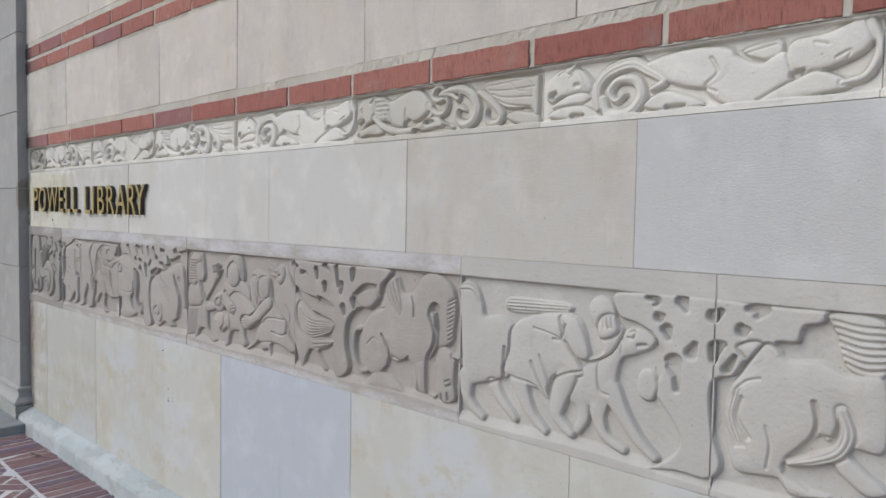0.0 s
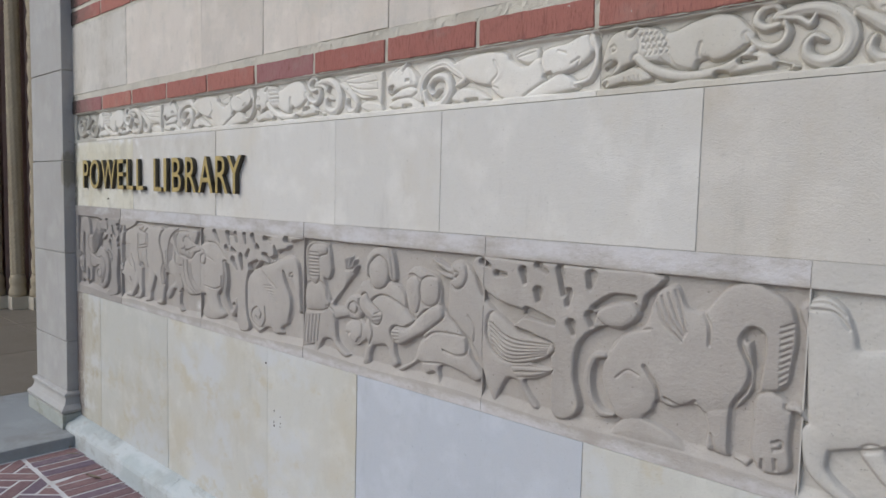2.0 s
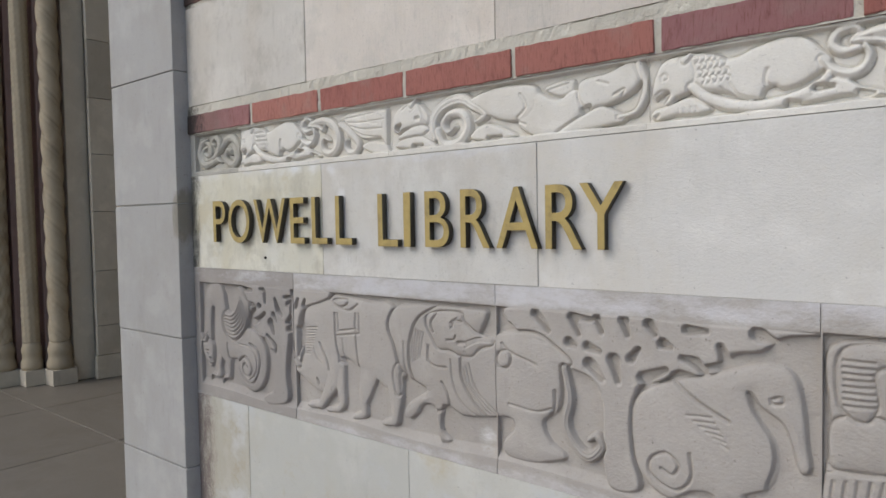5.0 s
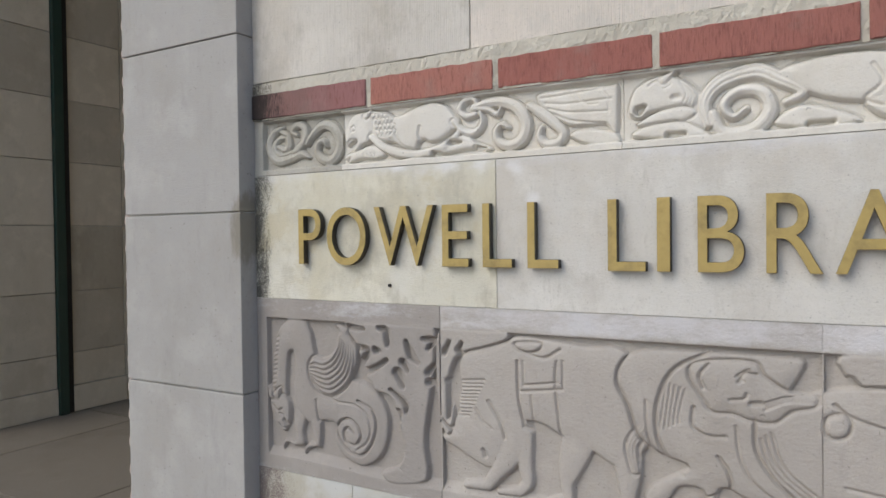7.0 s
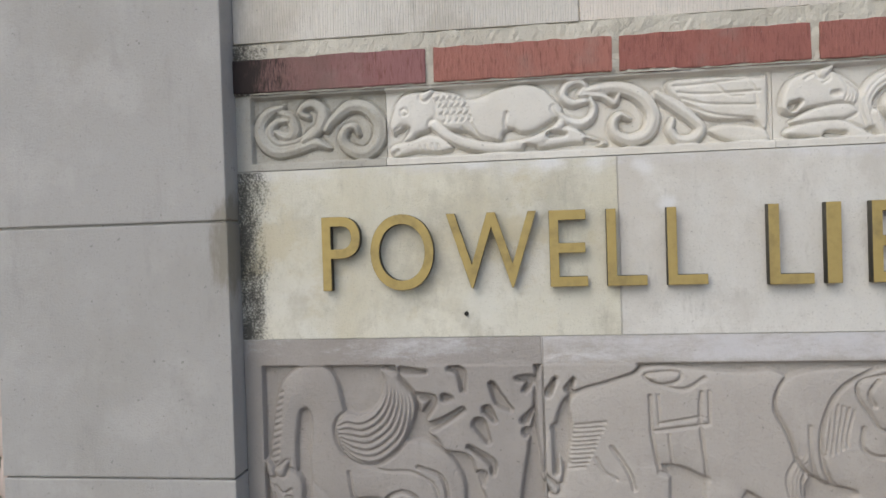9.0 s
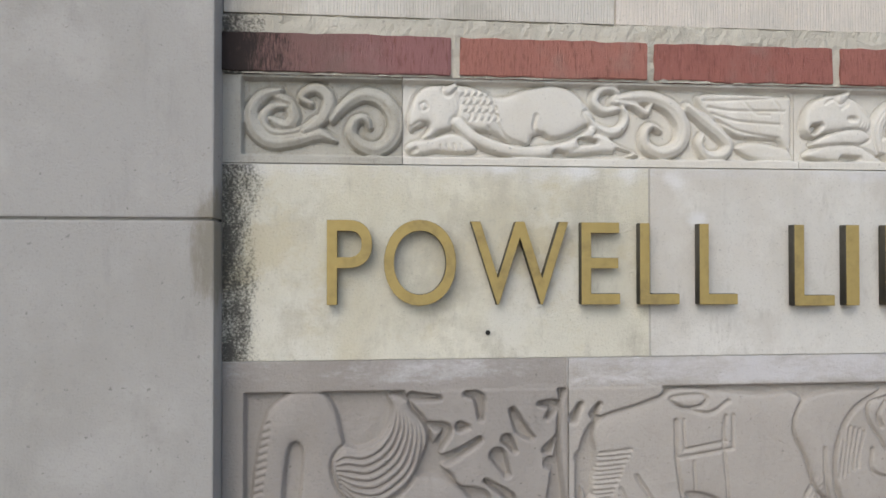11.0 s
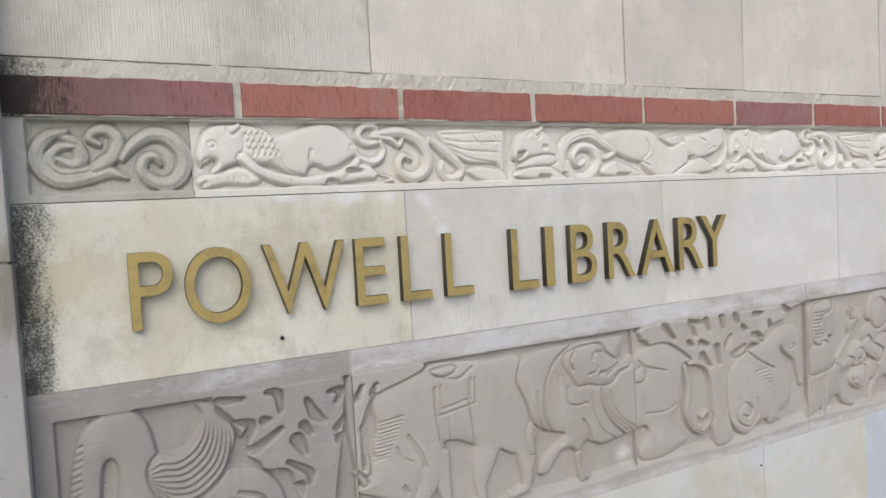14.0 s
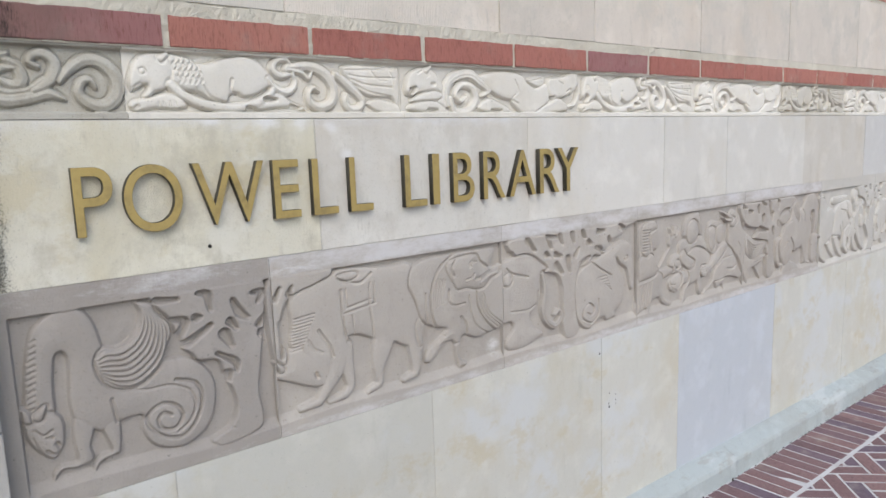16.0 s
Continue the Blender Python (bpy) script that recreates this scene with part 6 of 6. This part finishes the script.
FX = -3.47
far_wall = tagged(new("wall_west"), "stone side wall of the portal passage in courses", "wall", kind="structure")
part("backing", box((FX - 0.5, 1.3, 0.0), (FX - 0.03, 8.0, 5.0)), GROUT, far_wall)
courses = (0.1, 0.286, 0.52, 0.954, 1.418, 1.867, 2.302, 2.749, 3.2, 3.65, 4.1, 5.0)
for i, (a, b) in enumerate(zip(courses, courses[1:])):
    out = 0.012 if i == 0 else 0.0
    part("stone_block", box((FX - 0.04, 1.17 - out, a + 0.002), (FX + out, 1.545, b - 0.002), 0.004), JAMB, far_wall)
    for j, (c, d) in enumerate(((1.66, 2.08), (2.085, 2.6), (2.605, 3.4), (3.405, 4.6), (4.605, 7.9))):
        part("stone_block", box((FX - 0.06, c, a + 0.002), (FX - 0.02 + out * 2, d - 0.002, b - 0.002), 0.004), JAMB, far_wall)

post = thing("gate_post", "dark green painted iron gate post against the jamb", "gate post", at=(FX, 1.58, 0.1))
part("stile", box((-0.02, -0.033, 0.0), (0.03, 0.035, 4.6), 0.006), GREEN, post)
part("rebate", box((-0.03, 0.035, 0.0), (0.005, 0.082, 4.6), 0.003), BLACK, post)

near_wall = tagged(new("wall_east"), "stone side wall of the portal behind the pilaster", "wall", kind="structure")
part("backing", box((-0.39, 0.452, 0.0), (0.02, 8.0, 5.0)), JAMB, near_wall)
back_wall = tagged(part("wall_back", box((FX - 0.5, 8.0, 0.0), (0.02, 8.3, 5.0)), JAMB), "plain stone wall closing the passage", "wall", kind="structure")
tagged(part("ceiling", box((FX - 1.0, 0.3, 4.6), (0.02, 8.3, 5.0)), JAMB), "plain stone ceiling over the portal passage", "ceiling", kind="structure")
tagged(part("wall_outer", box((-9.0, 0.0, 0.0), (-4.35, 0.5, 5.0)), UPPER), "cream stone front wall on the other side of the portal", "wall", kind="structure")
tagged(part("parapet", box((-9.0, 0.0, 5.0), (X1, 8.3, 7.5)), UPPER), "upper storey of cream stone over the entrance", "wall", kind="structure")


# ---- columns of the portal's far side ----
def turned(profile, cx, cy, seg=48):
    """A ring stack: each row gives height and a function of the angle for the radius."""
    bm = bmesh.new()
    rows = [[bm.verts.new((cx + f(a) * math.cos(a), cy + f(a) * math.sin(a), z)) for a in (2 * math.pi * j / seg for j in range(seg))] for z, f in profile]
    for p, q in zip(rows, rows[1:]):
        for j in range(seg):
            bm.faces.new((p[j], p[(j + 1) % seg], q[(j + 1) % seg], q[j]))
    bm.faces.new(rows[-1])
    bm.faces.new(rows[0][::-1])
    return bm


def column(x, y, radius, kind, label):
    ob = thing("column", label, "column", "portal columns", at=(x, y, 0.1))
    rows = []
    steps = 420 if kind != "plain" else 4
    for k in range(steps + 1):
        z = 0.33 + 4.1 * k / steps
        if kind == "twist":
            f = lambda a, z=z: radius * (0.74 + 0.26 * abs(math.sin(a + z * 15.7)) ** 0.5 - 0.08 * math.exp(-(((2 * a + z * 31.4) % (2 * math.pi) - 4.7) / 0.3) ** 2))
        elif kind == "rosette":
            f = lambda a, z=z: radius * (0.93 + 0.08 * math.cos(4 * a) * math.cos(z * 39) + 0.05 * math.sin(12 * a + 3 * math.sin(z * 39)) * math.sin(z * 78))
        else:
            f = lambda a, z=z: radius * (0.93 + 0.09 * abs(math.sin(5 * a + z * 2)) * abs(math.sin(z * 62)))
        rows.append((z, f))
    part("shaft", turned(rows, 0, 0), COLUMN, ob, smooth=True)
    ring = lambda k: (lambda a: radius * k)
    base = ((0.12, 1.22), (0.15, 1.24), (0.18, 1.2), (0.2, 1.08), (0.23, 1.06), (0.25, 1.14), (0.28, 1.14), (0.3, 1.02), (0.332, 0.95))
    part("base", turned([(z, ring(k)) for z, k in base], 0, 0, 32), COLUMN, ob, smooth=True)
    part("foot_block", box((-radius * 1.2, -radius * 1.2, 0.0), (radius * 1.2, radius * 1.2, 0.12), 0.006), JAMB, ob)
    part("top_block", box((-radius * 1.2, -radius * 1.2, 4.43), (radius * 1.2, radius * 1.2, 4.5), 0.006), JAMB, ob)


column(-3.585, 0.935, 0.075, "twist", "buff stone portal column carved in a twisted rope")
column(-3.72, 0.785, 0.062, "beads", "slim buff stone portal column with rows of carved beads")
column(-3.87, 0.625, 0.082, "rosette", "buff stone portal column carved with interlaced rosettes")
column(-4.01, 0.465, 0.062, "beads", "slim buff stone portal column with rows of carved beads")
column(-4.14, 0.31, 0.075, "twist", "buff stone portal column carved in a twisted rope")

steps = tagged(new("wall_portal"), "stepped rose terracotta reveal behind the portal columns", "wall", kind="structure")
for i, (x, y) in enumerate(((-3.60, 1.03), (-3.74, 0.88), (-3.89, 0.725), (-4.03, 0.565), (-4.16, 0.41))):
    part("reveal_step", box((x - 0.6, y, 0.1), (x + 0.03, y + 0.16, 5.0), 0.006), ROSE if i else JAMB, steps)

# ---- ground and brick paving ----
tagged(part("ground", box((-400, -400, -0.3), (400, 400, 0.03)), CONCRETE), "grey concrete ground stretching away from the building", "ground", kind="structure")
paving = tagged(new("pavement"), "red brick paving with a header border and herringbone field", "pavement", kind="structure")
part("paving_bed", box((0.166, -4.7, -0.1), (7.4, -0.02, 0.0483)), SAND, paving)
GZ, G0 = 0.05, 0.03
BORDER_Y0, BORDER_Y1 = -0.073, -0.286


def clip(poly, nx, ny, c):
    """Keeps the part of a convex outline where nx*x + ny*y <= c."""
    out = []
    for (x1, y1), (x2, y2) in zip(poly, poly[1:] + poly[:1]):
        a, b = nx * x1 + ny * y1 - c, nx * x2 + ny * y2 - c
        if a <= 0:
            out.append((x1, y1))
        if (a < 0 < b) or (b < 0 < a):
            s = a / (a - b)
            out.append((x1 + (x2 - x1) * s, y1 + (y2 - y1) * s))
    return out


header = [mesh_of(worn(prism([(0, 0), (0.0575, 0), (0.0575, 0.205), (0, 0.205)], 0, GZ - G0), 0.0025, s * 2.7), "paving_brick", PAVER) for s in range(5)]
k, x = 0, 0.185
while x < 7.0:
    ob = new("paving_brick", header[(k * 3) % 5])
    ob.location = (x, BORDER_Y1 + 0.004, G0 + 0.0012 * math.sin(k * 2.1))
    ob.parent = paving
    x, k = x + 0.0665, k + 1

W, GAP = 0.0565, 0.0095
U = W + GAP
L = 3 * U - GAP
c45 = math.sqrt(0.5)
far_verts, far_faces = [], []
count = 0
for i in range(-110, 110):
    for j in range(-40, 40):
        for way in (0, 1):
            # herringbone of 3:1 bricks on edge, on a grid of unit U
            bx, by = (i + 6 * j + (5 if way else 0)) * U, i * U
            lx, ly = (W, L) if way else (L, W)
            poly = [(bx, by), (bx + lx, by), (bx + lx, by + ly), (bx, by + ly)]
            poly = [(c45 * (px - py) + 2.0, c45 * (px + py) - 1.2) for px, py in poly]
            cx, cy = sum(p[0] for p in poly) / 4, sum(p[1] for p in poly) / 4
            if not (0.1 < cx < 7.2 and -4.5 < cy < -0.2):
                continue
            poly = clip(clip(poly, 0, 1, BORDER_Y1 - 0.012), -1, 0, -0.18)
            if len(poly) < 3:
                continue
            dz = 0.0012 * math.sin(i * 3.3 + j * 1.7)
            if cy > -0.62 and cx < 4.4 and count < 215:
                part("paving_brick", worn(prism(poly, G0, GZ + dz), 0.0018, i), PAVER, paving)
                count += 1
            else:
                bm = prism(poly, G0, GZ + dz)
                n0 = len(far_verts)
                bm.verts.index_update()
                far_verts += [tuple(v.co) for v in bm.verts]
                far_faces += [[n0 + v.index for v in f.verts] for f in bm.faces]
                bm.free()
me = bpy.data.meshes.new("paving_field")
me.from_pydata(far_verts, [], far_faces)
me.materials.append(PAVER)
field_ob = new("paving_field", me)
field_ob.parent = paving
tagged(field_ob, "field of herringbone paving bricks", kind="stuff")

# ---- dry leaves at the wall foot ----
for lx, ly, lz, turn, size in ((0.60, -0.15, 0.052, 12, 0.05), (0.19, -0.10, 0.053, -20, 0.03), (0.28, -0.12, 0.053, 35, 0.028)):
    bm = bmesh.new()
    n = 8
    ring = []
    for i in range(n + 1):
        s = i / n
        half = 0.16 * math.sin(math.pi * s) ** 0.8
        ring.append([bm.verts.new((size * (s - 0.5) * 2, size * half * q, 0.004 + size * (0.10 * abs(q) + 0.10 * s * s))) for q in (-1, 0, 1)])
    for a, b in zip(ring, ring[1:]):
        for q in (0, 1):
            bm.faces.new((a[q], b[q], b[q + 1], a[q + 1]))
    top = bm.faces[:]
    bmesh.ops.solidify(bm, geom=top, thickness=0.0012)
    ob = tagged(part("dry_leaf", bm, LEAF), "curled dry brown leaf on the paving", "leaf", "fallen leaves")
    ob.matrix_world = pose(lx, ly, lz, 0, 0, turn)

# ---- soil and crumbs along the plinth foot ----
rng = random.Random(11)
crumb_verts, crumb_faces = [], []
for _ in range(420):
    cx, cy = rng.uniform(0.2, 5.5), -0.074 - abs(rng.gauss(0, 0.006))
    size = rng.uniform(0.0015, 0.006)
    n0 = len(crumb_verts)
    for dx, dy, dz in ((1, 0, 0), (-0.5, 0.8, 0), (-0.5, -0.8, 0), (0, 0, 1)):
        crumb_verts.append((cx + dx * size * rng.uniform(0.7, 1.8), cy + dy * size * rng.uniform(0.6, 1.2), 0.0495 + dz * size * rng.uniform(0.5, 1.1)))
    crumb_faces += [(n0, n0 + 1, n0 + 3), (n0 + 1, n0 + 2, n0 + 3), (n0 + 2, n0, n0 + 3), (n0, n0 + 2, n0 + 1)]
me = bpy.data.meshes.new("soil_crumbs")
me.from_pydata(crumb_verts, [], crumb_faces)
me.materials.append(SOIL)
tagged(new("soil_crumbs", me), "dark soil and leaf crumbs along the plinth foot", "debris", kind="stuff")
